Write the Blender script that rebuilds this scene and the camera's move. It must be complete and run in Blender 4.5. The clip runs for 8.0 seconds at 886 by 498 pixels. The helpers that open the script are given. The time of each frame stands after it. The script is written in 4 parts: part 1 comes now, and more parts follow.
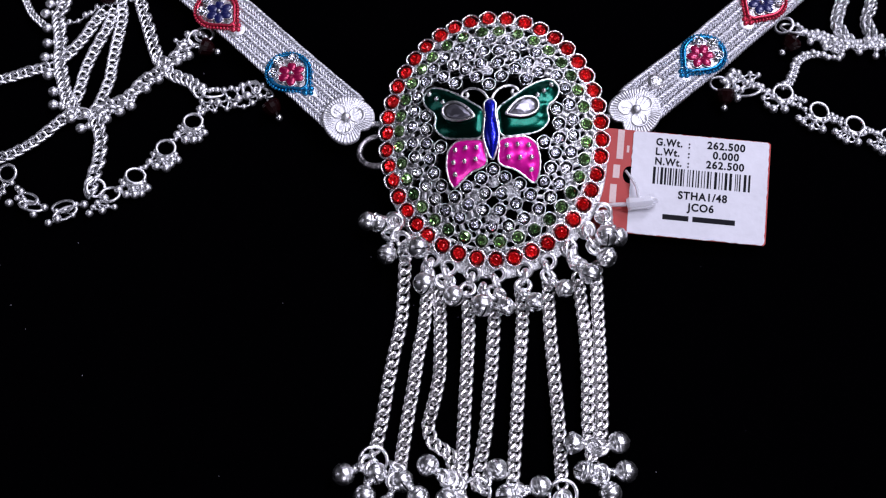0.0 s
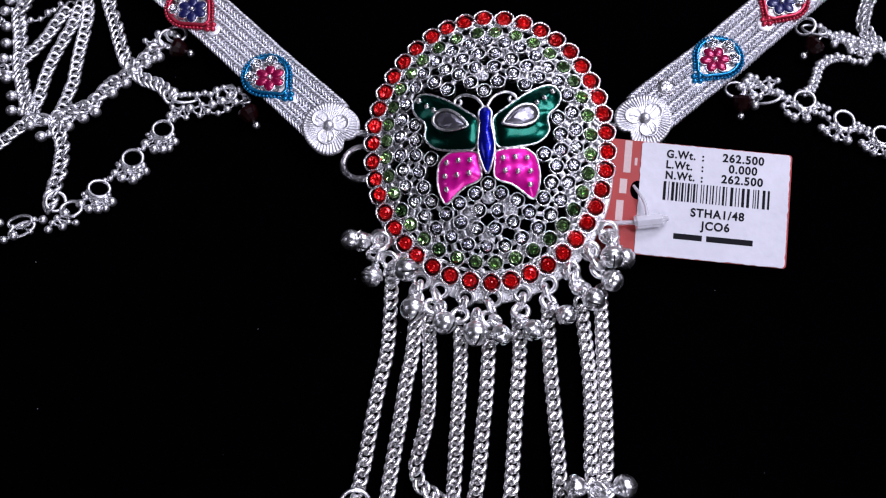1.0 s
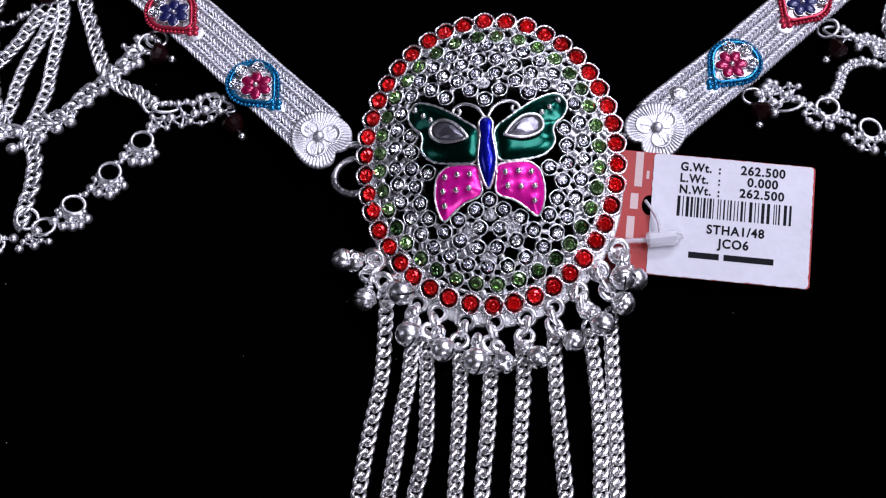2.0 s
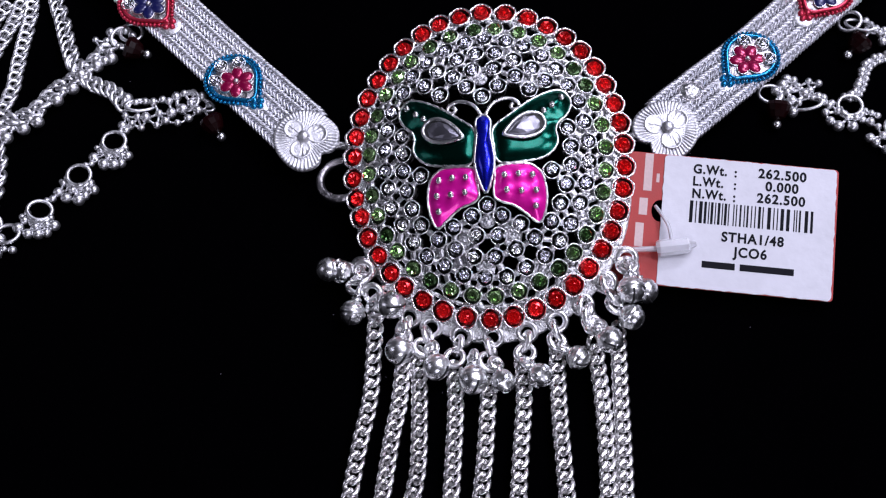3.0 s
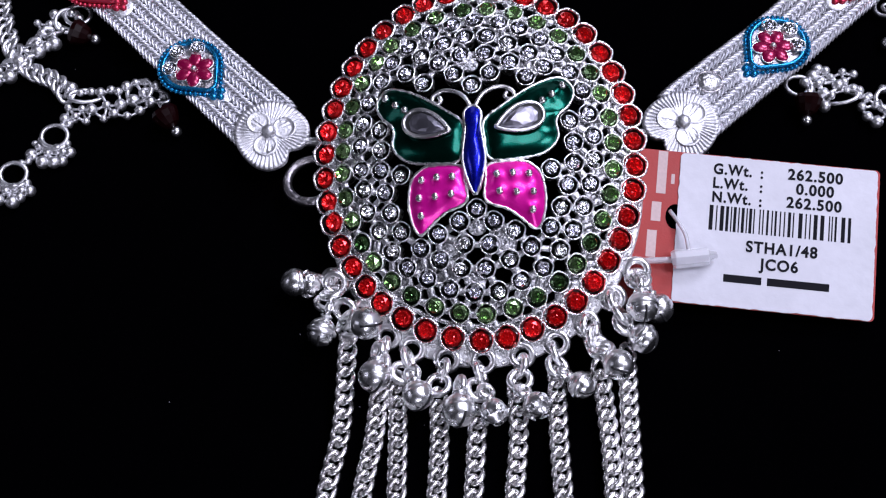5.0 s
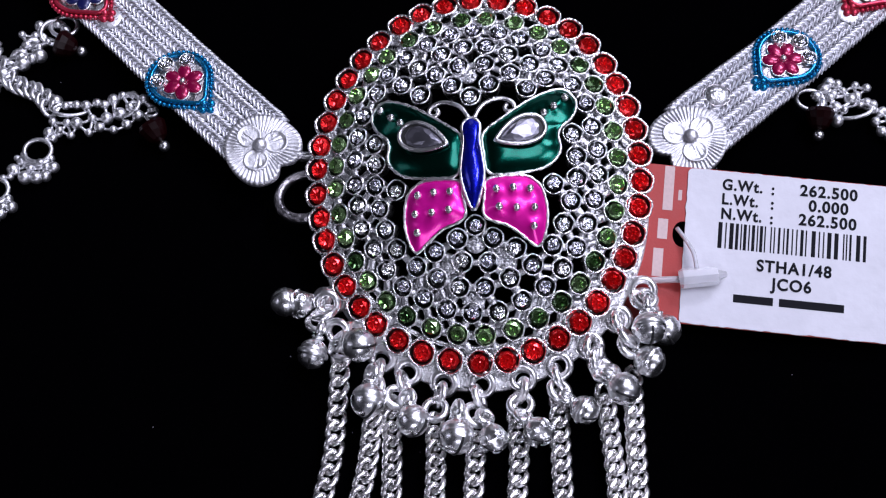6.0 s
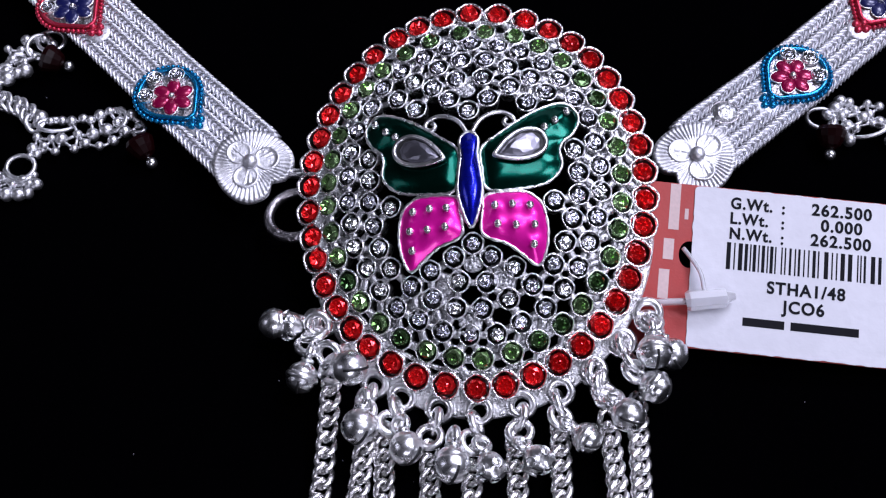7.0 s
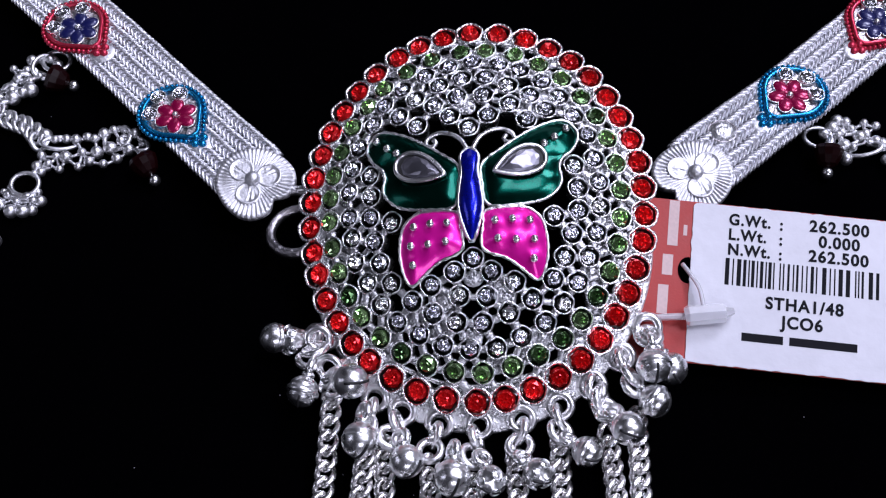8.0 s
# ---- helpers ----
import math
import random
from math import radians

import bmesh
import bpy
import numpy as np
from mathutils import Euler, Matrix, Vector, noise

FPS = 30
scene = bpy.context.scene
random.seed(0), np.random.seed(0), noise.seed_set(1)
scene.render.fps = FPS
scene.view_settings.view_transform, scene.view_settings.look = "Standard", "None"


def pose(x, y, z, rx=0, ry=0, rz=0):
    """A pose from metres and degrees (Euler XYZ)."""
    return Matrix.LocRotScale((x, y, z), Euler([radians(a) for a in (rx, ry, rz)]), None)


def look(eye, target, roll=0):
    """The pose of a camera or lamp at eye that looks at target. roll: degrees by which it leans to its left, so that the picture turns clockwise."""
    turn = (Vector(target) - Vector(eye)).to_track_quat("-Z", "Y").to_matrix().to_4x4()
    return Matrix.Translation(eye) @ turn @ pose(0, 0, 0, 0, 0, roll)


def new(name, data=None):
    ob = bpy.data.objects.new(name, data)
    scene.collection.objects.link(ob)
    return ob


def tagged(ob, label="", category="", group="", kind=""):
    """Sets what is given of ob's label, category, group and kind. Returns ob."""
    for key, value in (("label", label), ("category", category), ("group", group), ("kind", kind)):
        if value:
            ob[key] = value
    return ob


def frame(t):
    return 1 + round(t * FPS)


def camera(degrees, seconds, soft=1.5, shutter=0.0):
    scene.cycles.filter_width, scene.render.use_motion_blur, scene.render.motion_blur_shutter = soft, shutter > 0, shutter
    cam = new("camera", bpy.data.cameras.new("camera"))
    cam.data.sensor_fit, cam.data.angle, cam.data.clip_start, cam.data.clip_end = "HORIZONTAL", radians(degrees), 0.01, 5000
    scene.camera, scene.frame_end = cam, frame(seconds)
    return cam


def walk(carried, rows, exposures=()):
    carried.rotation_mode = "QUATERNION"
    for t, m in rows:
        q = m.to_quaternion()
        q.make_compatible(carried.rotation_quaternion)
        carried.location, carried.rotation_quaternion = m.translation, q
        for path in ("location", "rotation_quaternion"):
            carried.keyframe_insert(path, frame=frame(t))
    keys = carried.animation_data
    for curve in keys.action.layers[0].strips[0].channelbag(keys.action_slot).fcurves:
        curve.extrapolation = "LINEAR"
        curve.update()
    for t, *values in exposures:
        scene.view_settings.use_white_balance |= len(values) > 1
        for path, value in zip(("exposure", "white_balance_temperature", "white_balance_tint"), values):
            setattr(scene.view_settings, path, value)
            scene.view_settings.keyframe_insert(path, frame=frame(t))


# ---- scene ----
cam = camera(41.39, 8.0, soft=1.2)
EXPOSURE = -0.12
PATH = [
    (0, (-0.00865, -0.13604, 0.24463), (-0.01373, 0.07118, -0.21038), -3.32),
    (0.5, (-0.00722, -0.12924, 0.23542), (-0.01268, 0.07744, -0.21983), -3.25),
    (1, (-0.00635, -0.12146, 0.22633), (-0.01220, 0.08336, -0.22975), -3.34),
    (1.5, (-0.00578, -0.11530, 0.21988), (-0.01285, 0.08758, -0.23706), -3.84),
    (3, (-0.00471, -0.10265, 0.19835), (-0.01147, 0.10174, -0.25791), -3.75),
    (3.5, (-0.00376, -0.09957, 0.19093), (-0.01015, 0.10581, -0.26490), -3.50),
    (4, (-0.00327, -0.09728, 0.18457), (-0.00939, 0.10980, -0.27049), -3.42),
    (5.5, (-0.00255, -0.09132, 0.16861), (-0.00820, 0.12447, -0.28239), -3.09),
    (6, (-0.00219, -0.09078, 0.16529), (-0.00841, 0.13158, -0.28250), -3.14),
    (6.5, (-0.00160, -0.09025, 0.16098), (-0.00869, 0.14007, -0.28276), -3.21),
    (7, (-0.00134, -0.09044, 0.15716), (-0.00849, 0.14806, -0.28224), -2.96),
    (7.5, (-0.00132, -0.09105, 0.15443), (-0.00837, 0.15519, -0.28067), -2.86),
    (8, (-0.00138, -0.09377, 0.15667), (-0.00843, 0.15849, -0.27498), -2.77),
]
walk(cam, [(t, look(eye, target, roll)) for t, eye, target, roll in PATH], exposures=[(0.0, EXPOSURE, 6500, 10), (8.0, EXPOSURE, 6250, 10)])


# ---- light ----
world = bpy.data.worlds.new("world")
scene.world = world
world.use_nodes = True
world.node_tree.nodes["Background"].inputs[0].default_value = (0.75, 0.8, 1.0, 1)
world.node_tree.nodes["Background"].inputs[1].default_value = 0.02


def lamp(name, eye, target, size, watts, colour):
    data = bpy.data.lights.new(name, "AREA")
    data.shape, data.size, data.size_y = "RECTANGLE", size[0], size[1]
    data.energy, data.color = watts, colour
    ob = new(name, data)
    ob.matrix_world = look(eye, target)
    return ob


lamp("ceiling_lamp", (0.54, 0.64, 1.00), (0.02, 0, 0), (0.46, 0.34), 9.9, (0.91, 0.895, 1.09))
lamp("ceiling_lamp", (0.30, 0.14, 1.25), (0, 0, 0), (0.40, 0.34), 5.2, (0.91, 0.89, 1.07))
lamp("ceiling_lamp", (0.85, -0.15, 1.10), (0, 0, 0), (0.24, 0.44), 6.5, (0.91, 0.895, 1.08))
# unseen fills, added to brighten the left, upper and lower parts
lamp("fill_lamp", (-1.10, -0.15, 0.75), (0, 0, 0), (0.26, 0.50), 0.8, (0.90, 0.885, 1.08))
lamp("fill_lamp", (-0.10, 1.10, 0.80), (0, 0, 0), (0.50, 0.24), 0.35, (0.91, 0.895, 1.08))
lamp("fill_lamp", (0.25, -1.15, 0.80), (0, 0, 0), (0.60, 0.30), 3.6, (0.91, 0.885, 1.06))


# ---- materials ----
def material(name, colour, rough=0.4, metal=0.0, spec=0.5, coat=0.0, grain=0.0, scale=900.0, vary=0.0, bump=0.0, bump_scale=2500.0, per_piece=0.0, other=None):
    """Colour varied at two scales, roughness varied with it, and a fine relief."""
    mat = bpy.data.materials.new(name)
    mat.use_nodes = True
    nt = mat.node_tree
    b = nt.nodes["Principled BSDF"]
    b.inputs["Base Color"].default_value = (*colour, 1)
    b.inputs["Roughness"].default_value = rough
    b.inputs["Metallic"].default_value = metal
    b.inputs["Specular IOR Level"].default_value = spec
    b.inputs["Coat Weight"].default_value = coat
    b.inputs["Coat Roughness"].default_value = 0.04
    co = nt.nodes.new("ShaderNodeTexCoord")
    if grain or vary or per_piece:
        fine = nt.nodes.new("ShaderNodeTexNoise")
        fine.inputs["Scale"].default_value = scale
        fine.inputs["Detail"].default_value = 4
        broad = nt.nodes.new("ShaderNodeTexNoise")
        broad.inputs["Scale"].default_value = scale * 0.13
        nt.links.new(co.outputs["Object"], fine.inputs["Vector"])
        nt.links.new(co.outputs["Object"], broad.inputs["Vector"])
        info = nt.nodes.new("ShaderNodeObjectInfo")
        add = nt.nodes.new("ShaderNodeMath")
        add.operation = "ADD"
        mul = nt.nodes.new("ShaderNodeMath")
        mul.operation = "MULTIPLY_ADD"
        mul.inputs[1].default_value = grain
        mul.inputs[2].default_value = 1.0 - 0.5 * (grain + vary + per_piece)
        nt.links.new(fine.outputs["Fac"], mul.inputs[0])
        mul2 = nt.nodes.new("ShaderNodeMath")
        mul2.operation = "MULTIPLY_ADD"
        mul2.inputs[1].default_value = vary
        nt.links.new(broad.outputs["Fac"], mul2.inputs[0])
        nt.links.new(mul.outputs[0], mul2.inputs[2])
        mul3 = nt.nodes.new("ShaderNodeMath")
        mul3.operation = "MULTIPLY_ADD"
        mul3.inputs[1].default_value = per_piece
        nt.links.new(info.outputs["Random"], mul3.inputs[0])
        nt.links.new(mul2.outputs[0], mul3.inputs[2])
        tint = nt.nodes.new("ShaderNodeVectorMath")
        tint.operation = "SCALE"
        tint.inputs[0].default_value = colour
        nt.links.new(mul3.outputs[0], tint.inputs["Scale"])
        if other:
            part_way = nt.nodes.new("ShaderNodeMath")
            part_way.operation = "MULTIPLY"
            part_way.inputs[1].default_value = 7.31
            wrap = nt.nodes.new("ShaderNodeMath")
            wrap.operation = "FRACT"
            pick = nt.nodes.new("ShaderNodeMix")
            pick.data_type = "VECTOR"
            pick.inputs["A"].default_value, pick.inputs["B"].default_value = colour, other
            nt.links.new(info.outputs["Random"], part_way.inputs[0])
            nt.links.new(part_way.outputs[0], wrap.inputs[0])
            nt.links.new(wrap.outputs[0], pick.inputs["Factor"])
            nt.links.new(pick.outputs["Result"], tint.inputs[0])
        nt.links.new(tint.outputs[0], b.inputs["Base Color"])
        ro = nt.nodes.new("ShaderNodeMapRange")
        ro.inputs["To Min"].default_value = rough * 0.7
        ro.inputs["To Max"].default_value = min(1, rough * 1.4)
        nt.links.new(fine.outputs["Fac"], ro.inputs["Value"])
        nt.links.new(ro.outputs[0], b.inputs["Roughness"])
    if bump:
        bn = nt.nodes.new("ShaderNodeTexNoise")
        bn.inputs["Scale"].default_value = bump_scale
        bn.inputs["Detail"].default_value = 3
        nt.links.new(co.outputs["Object"], bn.inputs["Vector"])
        bp = nt.nodes.new("ShaderNodeBump")
        bp.inputs["Strength"].default_value = bump
        bp.inputs["Distance"].default_value = 0.0003
        nt.links.new(bn.outputs["Fac"], bp.inputs["Height"])
        nt.links.new(bp.outputs[0], b.inputs["Normal"])
    return mat


SILVER = material("polished_silver", (0.95, 0.94, 0.95), 0.28, 1.0, grain=0.12, scale=700, vary=0.15, bump=0.15, bump_scale=1500)
BELL_SILVER = material("dull_bell_silver", (0.86, 0.86, 0.87), 0.27, 1.0, grain=0.3, scale=600, vary=0.3, bump=0.25, bump_scale=800)
CHAIN_SILVER = material("chain_silver", (0.91, 0.89, 0.89), 0.26, 1.0, grain=0.12, scale=700, vary=0.15, bump=0.15, bump_scale=1500)
NET_SILVER = material("soft_silver", (0.78, 0.78, 0.80), 0.37, 1.0, grain=0.2, scale=700, vary=0.2, bump=0.2, bump_scale=1500)
FROSTED = material("frosted_silver", (0.74, 0.74, 0.78), 0.38, 1.0, grain=0.18, scale=1200, vary=0.12, bump=0.5, bump_scale=2600)
STAMPED = material("stamped_silver", (0.71, 0.71, 0.74), 0.45, 1.0, grain=0.2, scale=1200, vary=0.12, bump=0.3, bump_scale=2600)
GRANULAR = material("granular_silver", (0.94, 0.94, 0.95), 0.42, 1.0, grain=0.2, scale=1500, vary=0.15, bump=1.0, bump_scale=1700)
BEZEL = material("antique_silver", (0.90, 0.89, 0.90), 0.26, 1.0, grain=0.5, scale=900, vary=0.4, bump=1.0, bump_scale=1500)
TARNISH = material("tarnished_silver", (0.42, 0.40, 0.42), 0.3, 1.0, grain=0.6, scale=900, vary=0.5, bump=0.9, bump_scale=1300)
LATTICE = material("oxidised_silver", (0.58, 0.58, 0.60), 0.30, 1.0, grain=0.8, scale=900, vary=0.6, bump=1.0, bump_scale=1500)
# near black for cups, seats and slots; as strap backing it paints crevice shade
RECESS_BLACK = material("recess_black", (0.008, 0.008, 0.009), 0.6, 0.0, grain=0.5, scale=1200)
RED = material("red_glass", (0.58, 0.004, 0.006), 0.17, 0.65, coat=0.3, per_piece=0.4, vary=0.4, scale=500, other=(0.85, 0.018, 0.022))
GREEN = material("green_glass", (0.05, 0.12, 0.035), 0.05, 0.85, coat=0.5, per_piece=0.5, vary=0.3, scale=500, other=(0.38, 0.58, 0.26))
CLEAR = material("clear_glass", (0.90, 0.90, 0.96), 0.14, 1.0, coat=0.35, per_piece=0.3, vary=0.1, scale=900)
MIRROR = material("grey_mirror_glass", (0.25, 0.245, 0.29), 0.36, 0.95, coat=0.3, grain=0.2, vary=0.3, scale=300)
EN_GREEN = material("green_enamel", (0.0004, 0.050, 0.034), 0.20, 0.95, coat=0.12, grain=0.25, vary=0.6, scale=500, bump=0.12, bump_scale=300)
EN_PINK = material("magenta_enamel", (0.84, 0.003, 0.39), 0.34, 0.5, coat=0.35, grain=0.12, vary=0.3, scale=500, bump=0.12, bump_scale=400)
EN_BLUE = material("blue_enamel", (0.002, 0.006, 0.40), 0.26, 0.8, coat=0.5, grain=0.25, vary=0.4, scale=600, bump=0.3, bump_scale=300)
EN_SKY = material("sky_blue_enamel", (0.008, 0.20, 0.42), 0.26, 0.8, coat=0.3, grain=0.6, vary=0.6, scale=900)
EN_ROSE = material("rose_enamel", (0.52, 0.03, 0.07), 0.32, 0.7, coat=0.3, grain=0.4, vary=0.4, scale=900)
EN_CRIMSON = material("crimson_enamel", (0.30, 0.002, 0.06), 0.24, 0.45, coat=0.35, grain=0.3, vary=0.3, scale=900)
EN_NAVY = material("navy_enamel", (0.008, 0.010, 0.085), 0.3, 0.2, coat=0.4, grain=0.3, vary=0.3, scale=900)
WINE = material("wine_glass", (0.007, 0.0005, 0.0009), 0.3, 0.0, spec=0.15, vary=0.2, scale=500)
PAPER = material("white_label_paper", (0.68, 0.68, 0.74), 0.45, 0.0, 0.4, grain=0.16, vary=0.28, scale=420, bump=0.35, bump_scale=420)
RED_PAPER = material("red_card", (0.42, 0.045, 0.04), 0.5, 0.0, 0.4, grain=0.1, vary=0.15, scale=400, bump=0.1)
INK = material("black_ink", (0.010, 0.010, 0.014), 0.7, spec=0.1, grain=0.5, scale=2000)
WHITE_INK = material("pale_ink", (0.66, 0.50, 0.49), 0.6, grain=0.3, scale=2000)
PLASTIC = material("milky_plastic", (0.80, 0.80, 0.85), 0.35, 0.0, grain=0.05, vary=0.1, scale=500)
PLASTIC.node_tree.nodes["Principled BSDF"].inputs["Transmission Weight"].default_value = 0.55
VELVET = material("black_velvet", (0.0004, 0.00035, 0.0006), 0.95, 0.0, 0.0, grain=0.5, vary=0.3, scale=1500, bump=0.3, bump_scale=3000)
DUST = material("pale_lint", (0.20, 0.19, 0.23), 0.8, grain=0.3)
PLASTER = material("grey_plaster", (0.24, 0.24, 0.25), 0.8, grain=0.1, vary=0.1, scale=20, bump=0.1, bump_scale=80)
DARK_WALL = material("dark_wall_paint", (0.10, 0.10, 0.105), 0.7, grain=0.1, vary=0.1, scale=20, bump=0.1, bump_scale=80)


# ---- shape helpers (all lengths in millimetres until a mesh is made) ----
class Shape:
    def __init__(self):
        self.v, self.f = [], []

    def add(self, verts, faces):
        n = len(self.v)
        self.v += [tuple(p) for p in verts]
        self.f += [tuple(i + n for i in face) for face in faces]
        return self

    def put(self, other, m):
        return self.add([m @ Vector(p) for p in other.v], other.f)


def mesh(name, shape, mat, smooth=True):
    me = bpy.data.meshes.new(name)
    me.from_pydata([(x * 0.001, y * 0.001, z * 0.001) for x, y, z in shape.v], [], shape.f)
    me.materials.append(mat)
    me.polygons.foreach_set("use_smooth", [smooth] * len(me.polygons))
    me.update()
    return me


def mm(m):
    """A pose in millimetres as one in metres."""
    m = m.copy()
    m.translation *= 0.001
    return m


def thing(name, m, label, category, group="", kind=""):
    ob = new(name)
    ob.empty_display_size = 0.002
    ob.matrix_world = mm(m)
    return tagged(ob, label, category, group, kind)


def part(name, me, parent, m=None, label=""):
    ob = new(name, me)
    ob.parent = parent
    ob.matrix_basis = mm(m) if m else Matrix()
    return tagged(ob, label)


def frame_of(normal, ahead=(1, 0, 0), at=(0, 0, 0)):
    """A pose at a point: z along normal, x as near as can be to ahead."""
    z = Vector(normal).normalized()
    x = Vector(ahead)
    x = (x - x.dot(z) * z)
    x = x.normalized() if x.length > 1e-6 else z.orthogonal().normalized()
    y = z.cross(x)
    m = Matrix((x, y, z)).transposed().to_4x4()
    m.translation = Vector(at)
    return m


def spline(points, step, closed=False):
    """Points at even steps along a smooth line through the given ones."""
    p = [Vector((*q, 0)) if len(q) == 2 else Vector(q) for q in points]
    n = len(p)
    fine = []
    for i in range(n if closed else n - 1):
        if closed:
            a, b, c, d = p[i - 1], p[i], p[(i + 1) % n], p[(i + 2) % n]
        else:
            a, b, c, d = p[max(i - 1, 0)], p[i], p[i + 1], p[min(i + 2, n - 1)]
        for k in range(12):
            t = k / 12
            fine.append(0.5 * (2 * b + (c - a) * t + (2 * a - 5 * b + 4 * c - d) * t * t + (3 * b - a - 3 * c + d) * t ** 3))
    fine.append(p[0] if closed else p[-1])
    total = sum((fine[i + 1] - fine[i]).length for i in range(len(fine) - 1))
    count = max(2, round(total / step))
    gap, out, run, k = total / count, [fine[0]], 0.0, 0
    for i in range(1, count + (0 if closed else 1)):
        want = i * gap
        while k < len(fine) - 2 and run + (fine[k + 1] - fine[k]).length < want:
            run += (fine[k + 1] - fine[k]).length
            k += 1
        seg = fine[k + 1] - fine[k]
        out.append(fine[k] + seg * min(1.0, (want - run) / max(seg.length, 1e-9)))
    return out


def tube(path, r, seg=6, closed=False, up=(0, 0, 1), squash=1.0):
    """A round wire along a line of points."""
    s, n = Shape(), len(path)
    path = [Vector(p) for p in path]
    for i, p in enumerate(path):
        a = path[i - 1] if (i or closed) else p
        b = path[(i + 1) % n] if (i < n - 1 or closed) else p
        t = (b - a).normalized()
        side = t.cross(Vector(up))
        side = side.normalized() if side.length > 1e-4 else t.orthogonal().normalized()
        top = side.cross(t).normalized()
        rr = r[i] if isinstance(r, (list, tuple)) else r
        s.v += [tuple(p + rr * (math.cos(2 * math.pi * k / seg) * side + squash * math.sin(2 * math.pi * k / seg) * top)) for k in range(seg)]
    for i in range(n if closed else n - 1):
        j = (i + 1) % n
        for k in range(seg):
            l = (k + 1) % seg
            s.f.append((i * seg + k, i * seg + l, j * seg + l, j * seg + k))
    if not closed:
        s.f.append(tuple(range(seg - 1, -1, -1)))
        s.f.append(tuple((n - 1) * seg + k for k in range(seg)))
    return s


def ring(radius, wire, count=20, seg=7, stretch=1.0):
    return tube([(radius * stretch * math.cos(2 * math.pi * k / count), radius * math.sin(2 * math.pi * k / count), 0) for k in range(count)], wire, seg, True)


def lathe(profile, seg=16, lobes=0, depth=0.0):
    """A turned form from (radius, height) pairs, with fluting if lobes are given."""
    s = Shape()
    for r, h in profile:
        for k in range(seg):
            a = 2 * math.pi * k / seg
            rr = r * (1 - depth * (0.5 + 0.5 * math.cos(lobes * a)) ** 3) if lobes else r
            s.v.append((rr * math.cos(a), rr * math.sin(a), h))
    for i in range(len(profile) - 1):
        for k in range(seg):
            l = (k + 1) % seg
            s.f.append((i * seg + k, i * seg + l, (i + 1) * seg + l, (i + 1) * seg + k))
    s.f.append(tuple(range(seg - 1, -1, -1)))
    s.f.append(tuple((len(profile) - 1) * seg + k for k in range(seg)))
    return s


def ball(r, seg=10, rows=6, stretch=(1, 1, 1)):
    s = lathe([(max(0.02, r * math.sin(math.pi * i / rows)), -r * math.cos(math.pi * i / rows)) for i in range(rows + 1)], seg)
    s.v = [(x * stretch[0], y * stretch[1], z * stretch[2]) for x, y, z in s.v]
    return s


def pillow(outline, height, rings=5, base=0.0, surface=None, power=3):
    """A filled outline that swells towards its middle; surface gives the height of what it lies on."""
    n = len(outline)
    cx, cy = sum(p[0] for p in outline) / n, sum(p[1] for p in outline) / n
    s = Shape()
    for i in range(rings + 1):
        k = 1 - i / (rings + 0.5)
        for x, y, *_ in outline:
            px, py = cx + (x - cx) * k, cy + (y - cy) * k
            s.v.append((px, py, base + height * (1 - k ** power) + (surface(px, py) if surface else 0)))
    for i in range(rings):
        for j in range(n):
            l = (j + 1) % n
            s.f.append((i * n + j, i * n + l, (i + 1) * n + l, (i + 1) * n + j))
    s.f.append(tuple(rings * n + j for j in range(n)))
    return s


def enamel(outline, height, soft, sink, surface, dots=()):
    """An enamel cell: it rises quickly from its wire edge, sinks a little in the middle and creeps up each stud."""
    n = len(outline)
    cx, cy = sum(q[0] for q in outline) / n, sum(q[1] for q in outline) / n
    s, rings = Shape(), 18
    for i in range(rings + 1):
        k = 1 - (i / (rings + 0.6)) ** 1.35
        for x, y in outline:
            px, py = cx + (x - cx) * k, cy + (y - cy) * k
            d = min(math.hypot(px - u, py - v) for u, v in outline)
            z = height * (1 - math.exp(-(d / soft) ** 1.3)) - sink * (1 - k * k) + sum(0.30 * math.exp(-((px - u) ** 2 + (py - v) ** 2) / 0.75) for u, v in dots)
            s.v.append((px, py, z + surface(px, py)))
    for i in range(rings):
        for j in range(n):
            l = (j + 1) % n
            s.f.append((i * n + j, i * n + l, (i + 1) * n + l, (i + 1) * n + j))
    s.f.append(tuple(rings * n + j for j in range(n)))
    return s


def gem(r, depth, sides=8):
    """A foil-backed round stone: a bevelled crown, and the star of its pavilion seen through the table."""
    s = Shape()
    turn = lambda k, rr, z: (rr * math.cos(math.pi * k / sides), rr * math.sin(math.pi * k / sides), z)  # noqa: E731
    s.v += [turn(2 * k, r, -0.1) for k in range(sides)]
    s.v += [turn(2 * k + 1, r * 0.86, depth * 0.6) for k in range(sides)]
    s.v += [turn(2 * k, r * 0.66, depth) for k in range(sides)]
    s.v += [turn(2 * k + 1, r * 0.40, depth * 0.55) for k in range(sides)]
    s.v += [turn(2 * k, r * 0.20, depth * 0.75) for k in range(sides)]
    s.v.append((0, 0, depth * 0.3))
    n = sides
    for k in range(n):
        l = (k + 1) % n
        s.f += [(k, l, n + k), (n + k, l, 2 * n + l), (k, n + k, 2 * n + k), (n + k, 2 * n + l, 2 * n + k), (2 * n + k, 2 * n + l, 3 * n + k),
                (3 * n + k, 2 * n + l, 4 * n + l), (3 * n + k, 4 * n + k, 2 * n + k), (3 * n + k, 4 * n + l, 4 * n + k), (4 * n + k, 4 * n + l, 5 * n)]
    return s


